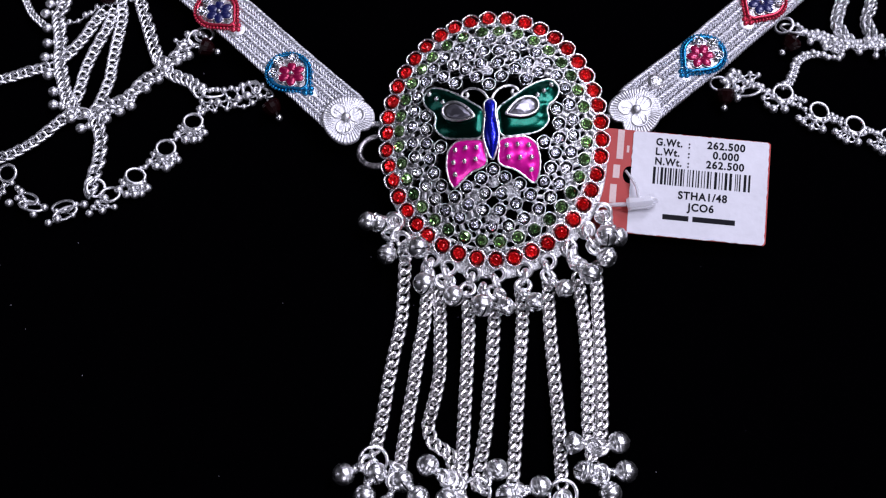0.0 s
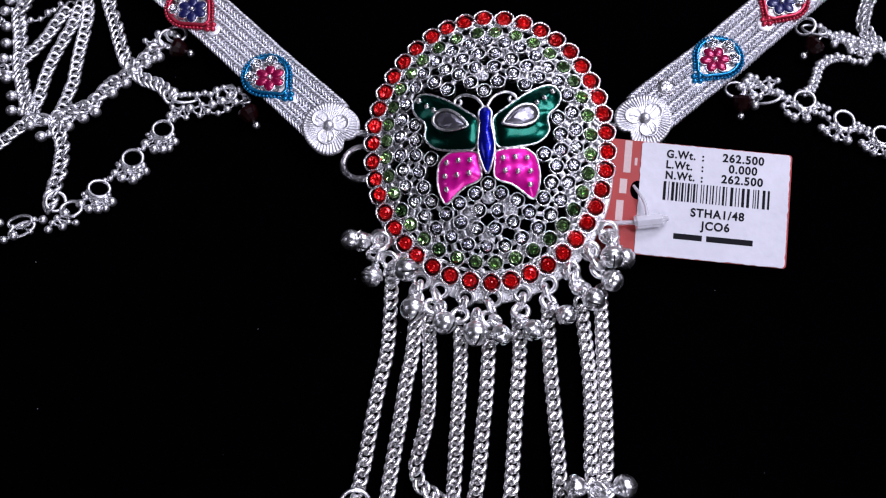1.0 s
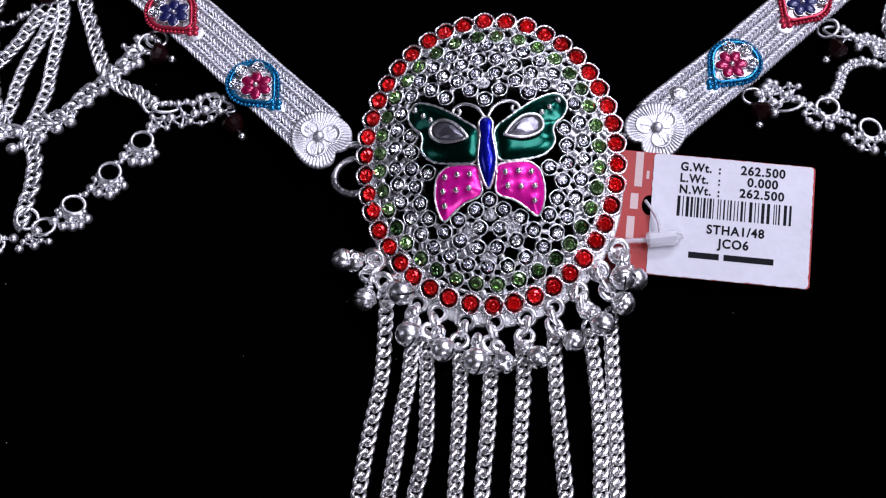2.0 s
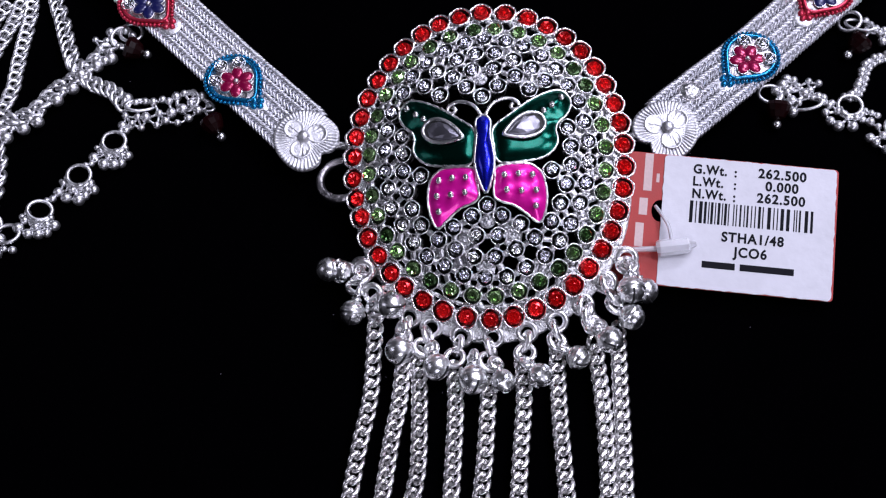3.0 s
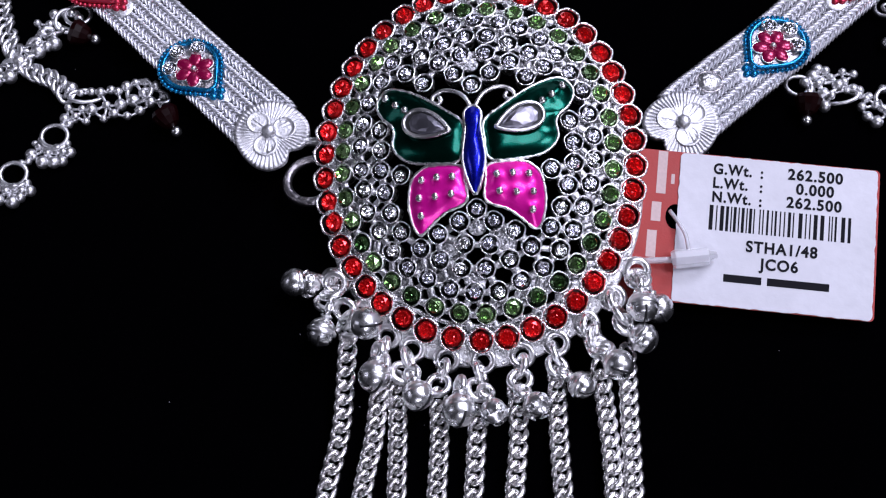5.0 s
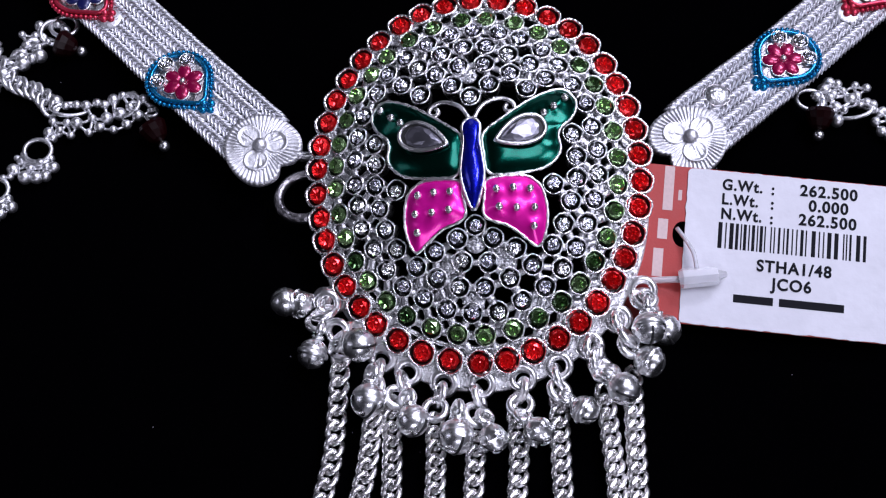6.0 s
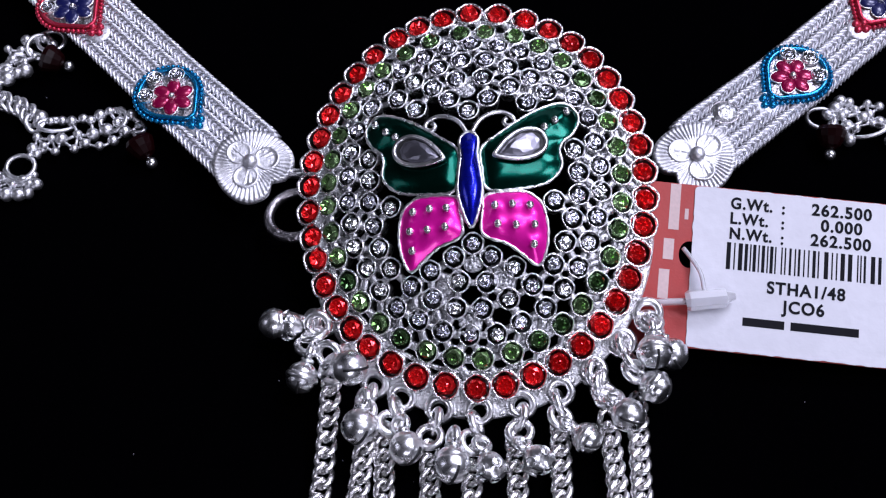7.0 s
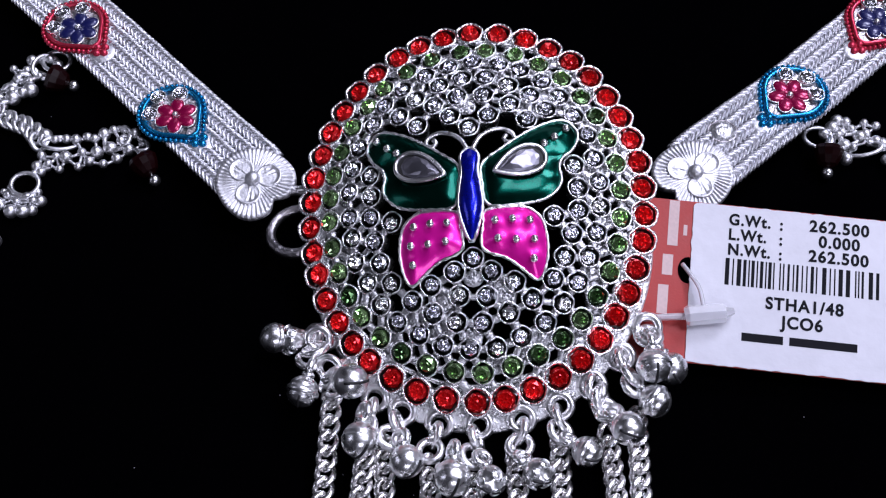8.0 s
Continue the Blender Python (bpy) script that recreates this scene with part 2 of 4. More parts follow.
def box(x0, y0, z0, x1, y1, z1):
    return Shape().add([(x, y, z) for z in (z0, z1) for y in (y0, y1) for x in (x0, x1)],
                       [(0, 2, 3, 1), (4, 5, 7, 6), (0, 1, 5, 4), (2, 6, 7, 3), (0, 4, 6, 2), (1, 3, 7, 5)])


# ---- the room, plain and closed, and the cloth ----
def slab(name, x0, y0, z0, x1, y1, z1, mat, label):
    ob = new(name, mesh(name, box(x0, y0, z0, x1, y1, z1), mat, False))
    return tagged(ob, label, "wall" if "wall" in name else name, kind="structure")


slab("floor", -1300, -1300, -60, 1300, 1300, -3, DARK_WALL, "plain dark floor under the black cloth")
slab("ceiling", -1300, -1300, 1600, 1300, 1300, 1660, PLASTER, "plain grey ceiling above the display")
slab("wall_north", -1300, 1300, -60, 1300, 1360, 1660, DARK_WALL, "plain dark painted wall")
slab("wall_south", -1300, -1360, -60, 1300, -1300, 1660, DARK_WALL, "plain dark painted wall")
slab("wall_east", 1300, -1360, -60, 1360, 1360, 1660, DARK_WALL, "plain dark painted wall")
slab("wall_west", -1360, -1360, -60, -1300, 1360, 1660, DARK_WALL, "plain dark painted wall")


def cloth():
    s, n, half = Shape(), 90, 600.0
    for top in (1, 0):
        for j in range(n + 1):
            for i in range(n + 1):
                x, y = -half + 2 * half * i / n, -half + 2 * half * j / n
                far = min(1.0, max(0.0, (math.hypot(x, y) - 170) / 150))
                lift = 9 * far * max(0.0, noise.noise((x * 0.006, y * 0.006, 3)))
                s.v.append((x, y, lift if top else lift - 2.2))
    row = n + 1
    under = row * row
    for j in range(n):
        for i in range(n):
            a = j * row + i
            s.f += [(a, a + 1, a + row + 1, a + row), (under + a, under + a + row, under + a + row + 1, under + a + 1)]
    for i in range(n):
        for a, b in ((i, i + 1), (n * row + i + 1, n * row + i), ((i + 1) * row, i * row), (i * row + n, (i + 1) * row + n)):
            s.f.append((a, under + a, under + b, b))
    ob = new("display_cloth", mesh("display_cloth", s, VELVET))
    ob.location = (0, 0, -0.0002)
    return tagged(ob, "matt black velvet display cloth spread flat under the jewellery", "cloth", kind="structure")


cloth()


# ---- the pendant ----
PENDANT = frame_of((-0.115, -0.205, 0.972), (1, 0, 0), (0, 0, 9.75)) @ Matrix.Translation((1.2, -0.8, 0))
RA, RB, RISE = 24.8, 28.9, 7.0


def dome(x, y):
    """The height of the pendant's domed face over the plane of its rim."""
    r2 = (x / RA) ** 2 + (y / RB) ** 2
    return RISE * (1 - r2) if r2 < 1 else -3.0 * (math.sqrt(r2) - 1)


def dome_normal(x, y, share=0.7):
    return Vector((share * 2 * RISE * x / RA ** 2, share * 2 * RISE * y / RB ** 2, 1)).normalized()


def oval_points(scale, count, start):
    """Evenly spaced points round an oval of the pendant's proportions, by arc, from an angle in degrees."""
    fine = [(scale * RA * math.cos(math.radians(start + a / 4)), scale * RB * math.sin(math.radians(start + a / 4))) for a in range(1441)]
    arc = [0.0]
    for a, b in zip(fine, fine[1:]):
        arc.append(arc[-1] + math.dist(a, b))
    out, k = [], 0
    for i in range(count):
        while arc[k] < arc[-1] * i / count:
            k += 1
        out.append(fine[k])
    return out


BODY_X = 0.1
UPPER_WING = [(1.7, 3.5), (4.4, 5.8), (8.5, 8.7), (12.0, 10.4), (14.0, 10.5), (15.4, 8.9), (15.3, 7.2), (14.4, 5.6), (13.1, 4.4), (12.6, 2.9), (12.9, 1.2), (12.2, -0.5), (10.3, -2.0), (7.0, -2.7), (2.5, -2.7), (1.7, 0.5)]
LOWER_WING = [(2.2, -3.5), (6.9, -3.1), (8.8, -3.8), (10.0, -5.3), (10.5, -8.3), (10.2, -11.0), (9.3, -13.2), (8.4, -13.3), (6.9, -12.0), (4.7, -10.4), (2.4, -9.6), (1.3, -8.5), (1.6, -5.5)]

# the settings, field by field: angles in degrees round the two coloured ovals, places of the clear stones between them
RED_AT = [89.8, 99.2, 108.4, 117.0, 126.3, 135.1, 143.2, 151.3, 159.3, 167.3, 174.5, 182.8, 190.7, 197.9, 206.2, 214.4, 222.5, 230.6, 239.6, 248.9, 259.0, 269.2, 278.5, 287.7, 296.7, 305.4, 313.9, 322.6, 330.4, 338.4, 346.9, 354.9, 3.1, 11.0, 18.8, 26.6, 34.7, 43.3, 51.6, 60.6, 69.9, 79.5]
GREEN_AT = [83.2, 93.4, 105.6, 116.4, 127.7, 137.0, 146.8, 156.7, 165.9, 174.5, 182.5, 192.0, 201.5, 210.8, 219.6, 230.1, 239.7, 250.5, 261.0, 271.9, 283.1, 293.4, 304.1, 313.8, 323.3, 332.8, 342.5, 352.0, 1.6, 11.4, 21.0, 30.1, 39.5, 49.7, 60.6, 71.4]
CLEAR_ABOVE = [(0.4, 22.4), (-3.3, 21.9), (-6.8, 20.7), (-10.3, 18.6), (-4.6, 18.3), (-1.2, 19.3), (2.3, 19.1), (-8.2, 16.3), (-1.9, 15.8), (2.1, 15.8), (-13.1, 16.2), (-5.4, 14.6), (-10.7, 13.6), (-2.9, 12.4), (-14.9, 13.1), (-7.8, 11.4), (-0.1, 10.2), (2.8, 12.1),
               (4.3, 21.6), (7.5, 20.3), (5.7, 17.5), (10.7, 18.2), (8.9, 15.6), (13.2, 15.4), (5.9, 14.0), (11.2, 13.0), (15.2, 12.2), (8.3, 11.1)]
CLEAR_BESIDE = [(-17.0, 9.4), (-17.9, 6.1), (-15.1, 4.3), (-18.5, 2.4), (-14.9, 1.0), (-18.5, -1.5), (-15.1, -2.3), (-11.7, -3.5), (-18.0, -4.9), (-14.4, -5.9),
                (16.9, 8.9), (17.7, 5.1), (14.8, 3.8), (18.2, 1.4), (15.2, 0.3), (15.1, -3.1), (18.2, -2.4), (11.6, -4.1), (14.0, -6.6), (17.4, -6.2)]
CLEAR_BELOW = [(-17.5, -8.5), (-13.6, -9.3), (-15.7, -11.7), (-12.0, -12.3), (-6.2, -13.3), (0.0, -9.9), (-2.7, -11.7), (-13.8, -15.1), (-9.0, -15.2), (-2.2, -15.0), (1.7, -15.3), (-11.4, -17.8), (-6.1, -17.1), (-2.8, -18.5), (0.9, -18.8), (-8.3, -19.7), (-4.9, -21.5), (-1.2, -22.2),
               (12.8, -9.9), (16.2, -9.8), (2.5, -11.9), (5.7, -13.4), (11.0, -13.1), (14.4, -13.3), (8.0, -15.8), (12.2, -16.3), (4.6, -17.6), (9.6, -18.9), (6.2, -20.8), (2.6, -22.2)]


def bezel_mesh(name, r_out, r_in, tall):
    """A cup with a rolled, slightly uneven lip; its inner faces are near black."""
    mid = (r_out + r_in) / 2
    cup = lathe([(r_out * 0.86, -tall), (r_out * 0.98, -tall * 0.45), (r_out, -0.1), (r_out * 0.985, 0.12), (mid, 0.26), (r_in + 0.02, 0.12), (r_in, -0.05), (r_in * 0.98, -0.6), (r_in * 0.8, -tall)], 20)
    cup.f = cup.f[:-2] + cup.f[-1:]
    cup.v = [(x * (1 + 0.04 * math.sin(5 * math.atan2(y, x))), y * (1 + 0.03 * math.cos(4 * math.atan2(y, x))), z + 0.04 * math.sin(3 * math.atan2(y, x)) * (z > -0.2)) for x, y, z in cup.v]
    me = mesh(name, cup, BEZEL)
    me.materials.append(RECESS_BLACK)
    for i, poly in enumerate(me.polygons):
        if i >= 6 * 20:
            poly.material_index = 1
    return me


def pendant():
    p = thing("pendant", PENDANT, "oval domed silver pendant set with red, green and clear stones", "pendant")
    kinds = {
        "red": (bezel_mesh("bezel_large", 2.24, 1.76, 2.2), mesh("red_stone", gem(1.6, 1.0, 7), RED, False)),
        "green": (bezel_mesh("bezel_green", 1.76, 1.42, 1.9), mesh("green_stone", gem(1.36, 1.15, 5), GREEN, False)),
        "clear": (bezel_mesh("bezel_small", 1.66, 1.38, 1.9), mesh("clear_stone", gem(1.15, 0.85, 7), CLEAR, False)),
    }
    rng = random.Random(5)
    seats = []
    for kind, scale, angles in (("red", 1.0, RED_AT), ("green", 0.866, GREEN_AT)):
        for a in angles:
            t = math.radians(a)
            seats.append((kind, scale * RA * math.cos(t) - 0.25, scale * RB * math.sin(t) - 0.35))
    seats += [("clear", x, y) for x, y in CLEAR_ABOVE + CLEAR_BESIDE + CLEAR_BELOW]
    for kind, x, y in seats:
        n = dome_normal(x, y, 0.55 if kind == "red" else 0.8)
        n = (n + Vector((rng.uniform(-0.05, 0.05), rng.uniform(-0.05, 0.05), 0))).normalized()
        lift = {"red": 0.3, "green": 0.0, "clear": 0.0}[kind] + rng.uniform(-0.12, 0.12)
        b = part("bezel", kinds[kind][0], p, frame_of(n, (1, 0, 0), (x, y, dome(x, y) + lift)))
        turn = frame_of((rng.uniform(-0.1, 0.1), rng.uniform(-0.1, 0.1), 1), (math.cos(rng.uniform(0, 6)), math.sin(rng.uniform(0, 6)), 0), (rng.uniform(-0.18, 0.18), rng.uniform(-0.18, 0.18), -0.56 if kind == "red" else -0.28))
        part(kind + "_stone", kinds[kind][1], b, turn, {"red": "faceted bright red glass stone", "green": "faceted olive green glass stone", "clear": "faceted clear glass stone"}[kind])
    # the cast web that ties the settings together: a bar to each neighbour, and the narrow gaps filled
    s = Shape()
    cup = {"red": 1.95, "green": 1.55, "clear": 1.48}
    near = [[j for j, (k2, a, b) in enumerate(seats) if j != i and math.dist((x, y), (a, b)) < cup[k1] + cup[k2] + 1.75] for i, (k1, x, y) in enumerate(seats)]
    for i, (k1, x, y) in enumerate(seats):
        for j in near[i]:
            if j < i:
                continue
            k2, a, b = seats[j]
            d = math.dist((x, y), (a, b))
            t0, t1 = (cup[k1] - 0.2) / d, 1 - (cup[k2] - 0.2) / d
            q = [(x + (a - x) * t, y + (b - y) * t) for t in (t0, t0 * 0.67 + t1 * 0.33, t0 * 0.33 + t1 * 0.67, t1)]
            s.put(tube([(u, v, dome(u, v) - 0.55) for u, v in q], rng.uniform(0.5, 0.72), 8, False, (0, 0, 1), 0.55), Matrix())
            for k in near[j]:
                if k > j and k in near[i]:
                    _, c, e = seats[k]
                    mx, my = (x + a + c) / 3, (y + b + e) / 3
                    if min(math.dist((mx, my), p3[1:]) - cup[p3[0]] for p3 in (seats[i], seats[j], seats[k])) < 0.42:
                        low, top = 1.5, rng.uniform(0.8, 1.1)
                        s.add([(u, v, dome(u, v) - h) for h in (low, top) for u, v in ((x, y), (a, b), (c, e))] + [(mx, my, dome(mx, my) - top - 0.1)],
                              [(0, 2, 1), (3, 4, 6), (4, 5, 6), (5, 3, 6), (0, 1, 4, 3), (1, 2, 5, 4), (2, 0, 3, 5)])
    part("lattice", mesh("lattice", s, LATTICE), p)
    # beaded grains between the stones above and below the butterfly
    grains, g = Shape(), ball(0.34, 7, 4)
    for cx, cy, count in ((-0.5, 14.0, 16), (-0.1, -12.6, 14), (-0.6, -20.4, 9), (3.9, -15.0, 8), (-4.2, -15.4, 6)):
        grains.put(ball(1.0, 12, 6, (1.5, 1.3, 0.35)), Matrix.Translation((cx, cy, dome(cx, cy) - 0.6)))
        for k in range(count):
            x, y = cx + rng.gauss(0, 0.75), cy + rng.gauss(0, 0.6)
            grains.put(g, Matrix.Translation((x, y, dome(x, y) - 0.3)))
    tagged(part("granulation", mesh("granulation", grains, LATTICE), p), kind="stuff")
    # rim wire under the red stones
    rim = tube([(x * 0.985, y * 0.985, -1.3) for x, y in oval_points(1.0, 90, 0)], 0.75, 7, True)
    part("rim", mesh("rim", rim, SILVER), p)
    inner = tube([(x, y, dome(x, y) - 0.7) for x, y in oval_points(0.935, 90, 0)], 0.4, 6, True)
    part("inner_rim", mesh("inner_rim", inner, BEZEL), p)
    # crescent plate under the lower half
    hangs = [(math.atan2(y / RB, x / RA), math.hypot(x / RA, y / RB)) for x, y in LOOPS]

    def edge(a, t):
        """How far the plate reaches at an angle; it is notched round each loop's eye."""
        wide = 1.05 + 0.105 * math.sin(math.pi * t) ** 0.8
        for b, r in hangs:
            d = abs(a - b) * 27.5
            if d < 1.15:
                wide = min(wide, r - math.sqrt(1.15 ** 2 - d * d) / 28.0 + 0.012)
        return max(wide, 1.0)

    s, n = Shape(), 300
    for i in range(n + 1):
        a = math.radians(-168 + 156 * i / n)
        wide = edge(a, i / n)
        for r, z in ((0.98, -2.3), (0.98, -1.3), (wide - 0.01, -1.7), (wide, -2.0), (wide - 0.01, -2.7)):
            s.v.append((r * RA * math.cos(a), r * RB * math.sin(a), z))
    for i in range(n):
        for k in range(5):
            l = (k + 1) % 5
            s.f.append((i * 5 + k, (i + 1) * 5 + k, (i + 1) * 5 + l, i * 5 + l))
    part("crescent_plate", mesh("crescent_plate", s, GRANULAR), p, None, "rough granulated silver crescent along the lower rim")
    grain, g2 = Shape(), ball(0.3, 6, 4)
    for _ in range(620):
        t = rng.random()
        a = math.radians(-166 + 152 * t)
        r = rng.uniform(0.99, edge(a, t) - 0.015)
        grain.put(g2, Matrix.Translation((r * RA * math.cos(a), r * RB * math.sin(a), -1.45 - 1.8 * (r - 1.0))) @ Matrix.Scale(rng.uniform(0.6, 1.3), 4))
    tagged(part("granulation", mesh("crescent_granulation", grain, SILVER), p, None, "raised silver grains on the crescent"), kind="stuff")
    loop = mesh("loop", ring(1.65, 0.62, 20, 9), SILVER)
    for x, y in LOOPS:
        part("loop", loop, p, frame_of((0.1 * rng.uniform(-1, 1), -0.2, 1), (1, 0, 0), (x, y, -1.5)))
    butterfly(p)
    return p


LOOPS = [(-22.8, -18.2), (-19.4, -23.6), (-15.4, -27.7), (-11.5, -29.8), (-6.2, -31.7), (-0.6, -32.1), (5.4, -31.5), (10.8, -29.9), (15.5, -27.2), (19.8, -23.4), (23.7, -19.3)]


def butterfly(p):
    face = lambda x, y: dome(x, y) + 0.9  # noqa: E731
    plate = Shape()
    fields = []
    for side in (-1, 1):
        for outline, mat, name in ((UPPER_WING, EN_GREEN, "upper_wing"), (LOWER_WING, EN_PINK, "lower_wing")):
            pts = [(BODY_X + side * x, y) for x, y in outline]
            line = spline(pts, 0.5, True)
            if side < 0:
                line = line[::-1]
            fields.append((name, mat, line, side))
            plate.put(pillow([(q.x, q.y) for q in line], 0.1, 3, -0.5, face), Matrix())
    b = part("butterfly", mesh("butterfly", plate, BEZEL), p, None, "enamelled butterfly with green upper and magenta lower wings")
    for name, mat, line, side in fields:
        edge = [(q.x, q.y, face(q.x, q.y) + 0.12) for q in line]
        part("wing_rim", mesh("wing_rim", tube(edge, [0.24 + 0.06 * math.sin(2.1 * i) for i in range(len(edge))], 7, True), SILVER), b, None, "twisted silver wire edging")
        dots = [(12.2, 7.4), (13.9, 8.9), (10.7, 6.3)] if name == "upper_wing" else [(8.2, -5.4), (5.8, -5.2), (3.4, -5.3), (8.7, -8.1), (6.2, -8.1), (3.7, -7.9), (8.5, -10.8)]
        cell = enamel([(q.x, q.y) for q in line], *((1.15, 1.4, 0.75) if name == "upper_wing" else (0.8, 1.0, 0.0)), face, [(BODY_X + side * x, y) for x, y in dots])
        part(name, mesh(name, cell, mat), b)
        dot = mesh("dot", ball(0.60, 12, 7, (0.92, 1.05, 0.7)), BEZEL)
        for x, y in dots:
            part("dot", dot, b, Matrix.Translation((BODY_X + side * x, y, face(x, y) + 1.12)))
    # teardrop stones on the upper wings
    for side in (-1, 1):
        drop = []
        for k in range(40):
            a = 2 * math.pi * k / 40
            u = 3.3 * math.cos(a)
            v = 2.35 * math.sin(a) * (0.5 + 0.5 * math.cos(a)) ** 0.42
            drop.append((u, v))
        c, d = math.cos(0.36), math.sin(0.36)
        world_pts = [(BODY_X + side * (7.15 + c * u - d * v), 3.3 + d * u + c * v) for u, v in drop]
        if side < 0:
            world_pts = world_pts[::-1]
        big = [(7.15 * side + BODY_X + (x - 7.15 * side - BODY_X) * 1.16, 3.3 + (y - 3.3) * 1.16) for x, y in world_pts]
        rim = tube([(x, y, face(x, y) + 1.22) for x, y in big], 0.34, 7, True)
        part("stone_rim", mesh("stone_rim", rim, SILVER), b)
        part("stone_seat", mesh("stone_seat", pillow(big, 0.05, 2, 1.16, face), RECESS_BLACK), b)
        s = Shape()
        cx, cy = BODY_X + side * 7.4, 3.4
        for k, z, turn in ((0.94, 1.18, 0), (0.74, 1.48, 2), (0.46, 1.62, 0)):
            s.v += [(cx + (x - cx) * k, cy + (y - cy) * k, face(x, y) + z) for x, y in (world_pts[turn:] + world_pts[:turn])[::4]]
        m = len(s.v) // 3
        for i in range(m):
            j = (i + 1) % m
            s.f += [(i, j, m + i), (m + i, j, m + j), (m + i, m + j, 2 * m + j), (m + i, 2 * m + j, 2 * m + i)]
        s.f.append(tuple(range(2 * m, 3 * m)))
        part("wing_stone", mesh("wing_stone", s, MIRROR, False), b, None, "grey foil-backed teardrop stone")
    # body and feelers
    half = [(0.0, 5.9), (1.1, 5.2), (1.3, 4.3), (1.15, 2.4), (1.5, -0.4), (1.7, -2.7), (1.2, -5.4), (0.0, -8.2)]
    line = spline([(BODY_X + x, y) for x, y in half] + [(BODY_X - x, y) for x, y in half[-2:0:-1]], 0.5, True)[::-1]
    part("body", mesh("body", pillow([(q.x, q.y) for q in line], 1.0, 7, 0.9, face), EN_BLUE), b, None, "glossy royal blue enamel body")
    part("body_rim", mesh("body_rim", tube([(q.x, q.y, face(q.x, q.y) + 0.8) for q in line], [0.29 + 0.06 * math.sin(2.4 * i) for i in range(len(line))], 7, True), SILVER), b)
    for side in (-1, 1):
        feel = spline([(BODY_X + side * x, y) for x, y in ((0.3, 6.0), (1.4, 7.9), (2.9, 8.9), (4.6, 9.2), (6.1, 8.5), (6.4, 7.4), (5.4, 7.0), (4.9, 7.7), (5.4, 8.2))], 0.4)
        part("feeler", mesh("feeler", tube([(q.x, q.y, face(q.x, q.y) - 0.1) for q in feel], 0.36, 7), SILVER), b)


pendant()


# ---- bells ----
BELL_R = 2.3
BOSSES = [Vector((math.cos(t), math.sin(t), -0.35)).normalized() for t in (0.3, 1.56, 2.8, 4.1, 5.3)] + [Vector((0, 0, -1))]


def bell_mesh(name, r, kind, seed):
    """A hollow cast bell with a loop on top: smooth with a sunk seam, bossed like a flower, or banded."""
    prof = [(r * 0.10, -r * 1.0)]
    for i in range(1, 32):
        a = math.pi * i / 32
        k = 1.0
        if kind == 0:
            k = 1.0 - 0.07 * math.exp(-((a - 1.75) / 0.05) ** 2) + 0.025 * math.exp(-((a - 1.58) / 0.06) ** 2)
        elif kind == 2:
            k = 1.0 + 0.06 * math.exp(-((a - 1.57) / 0.16) ** 4) - 0.07 * math.exp(-((a - 1.28) / 0.07) ** 2) - 0.07 * math.exp(-((a - 1.86) / 0.07) ** 2) + 0.03 * math.exp(-((a - 0.75) / 0.08) ** 2)
        prof.append((r * k * math.sin(a), -r * k * math.cos(a)))
    prof += [(r * 0.42, r * 0.96), (r * 0.46, r * 1.06), (r * 0.42, r * 1.16), (r * 0.30, r * 1.24), (r * 0.24, r * 1.32)]
    s = lathe(prof, 32)
    if kind == 1:
        out = []
        for q in s.v:
            d = Vector(q).normalized()
            lift = max(math.exp(-(d.angle(b) / 0.42) ** 4) for b in BOSSES)
            out.append(tuple(Vector(q) * (0.88 + 0.14 * lift)))
        s.v = out
    s.v = [tuple(Vector(q) * (1 + 0.025 * noise.noise((q[0] * 0.5 + seed, q[1] * 0.5, q[2] * 0.5)))) for q in s.v]
    return mesh(name, s, BELL_SILVER)


BELLS = [bell_mesh("bell_smooth", BELL_R, 0, 1), bell_mesh("bell_bossed", BELL_R, 1, 2), bell_mesh("bell_banded", BELL_R, 2, 3)]
SLOT = mesh("slot", tube([(math.cos(a) * BELL_R * 0.985, 0, math.sin(a) * BELL_R * 0.985) for a in [math.radians(205 + 13 * i) for i in range(11)]], 0.22, 5, False, (0, 1, 0)), RECESS_BLACK)
LOOP = mesh("loop", ring(BELL_R * 0.46, BELL_R * 0.24, 18, 9), BELL_SILVER)
BOSS = mesh("boss", ring(BELL_R * 0.30, BELL_R * 0.06, 16, 6), BELL_SILVER)
JUMP = mesh("jump_ring", ring(1.6, 0.58, 20, 9), SILVER)
JUMP_BIG = mesh("large_jump_ring", ring(2.9, 0.42, 24, 6), SILVER)
rng_bell = random.Random(11)


def bell_charm(at, hang, kind, group, label, size=1.0):
    """A bell at a point, its loop towards the point that it hangs from, with a jump ring between."""
    at, hang = Vector(at), Vector(hang)
    axis = hang - at
    gap = axis.length
    b = thing("bell_charm", Matrix.Translation(at), label, "bell", group)
    m = frame_of(axis, (rng_bell.uniform(-1, 1), rng_bell.uniform(-1, 1), 0.6))
    body = part("bell", BELLS[kind], b, m @ Matrix.Scale(size, 4))
    part("slot", SLOT, body, None, "dark narrow sound slot")
    part("loop", LOOP, body, frame_of((0, 1, 0), (1, 0, 0), (0, 0, BELL_R * 1.56)))
    for q in BOSSES if kind == 1 else ():
        part("boss", BOSS, body, frame_of(q, (0, 0, 1), q * BELL_R * 0.98))
    if gap > BELL_R * 2.2:
        mid = axis * ((BELL_R * 1.5 + gap) / 2 / gap)
        part("jump_ring", JUMP, b, frame_of((rng_bell.uniform(-1.2, 1.2), rng_bell.uniform(-0.8, 0.8), 0.8), (1, 0, 0), mid))
    return b


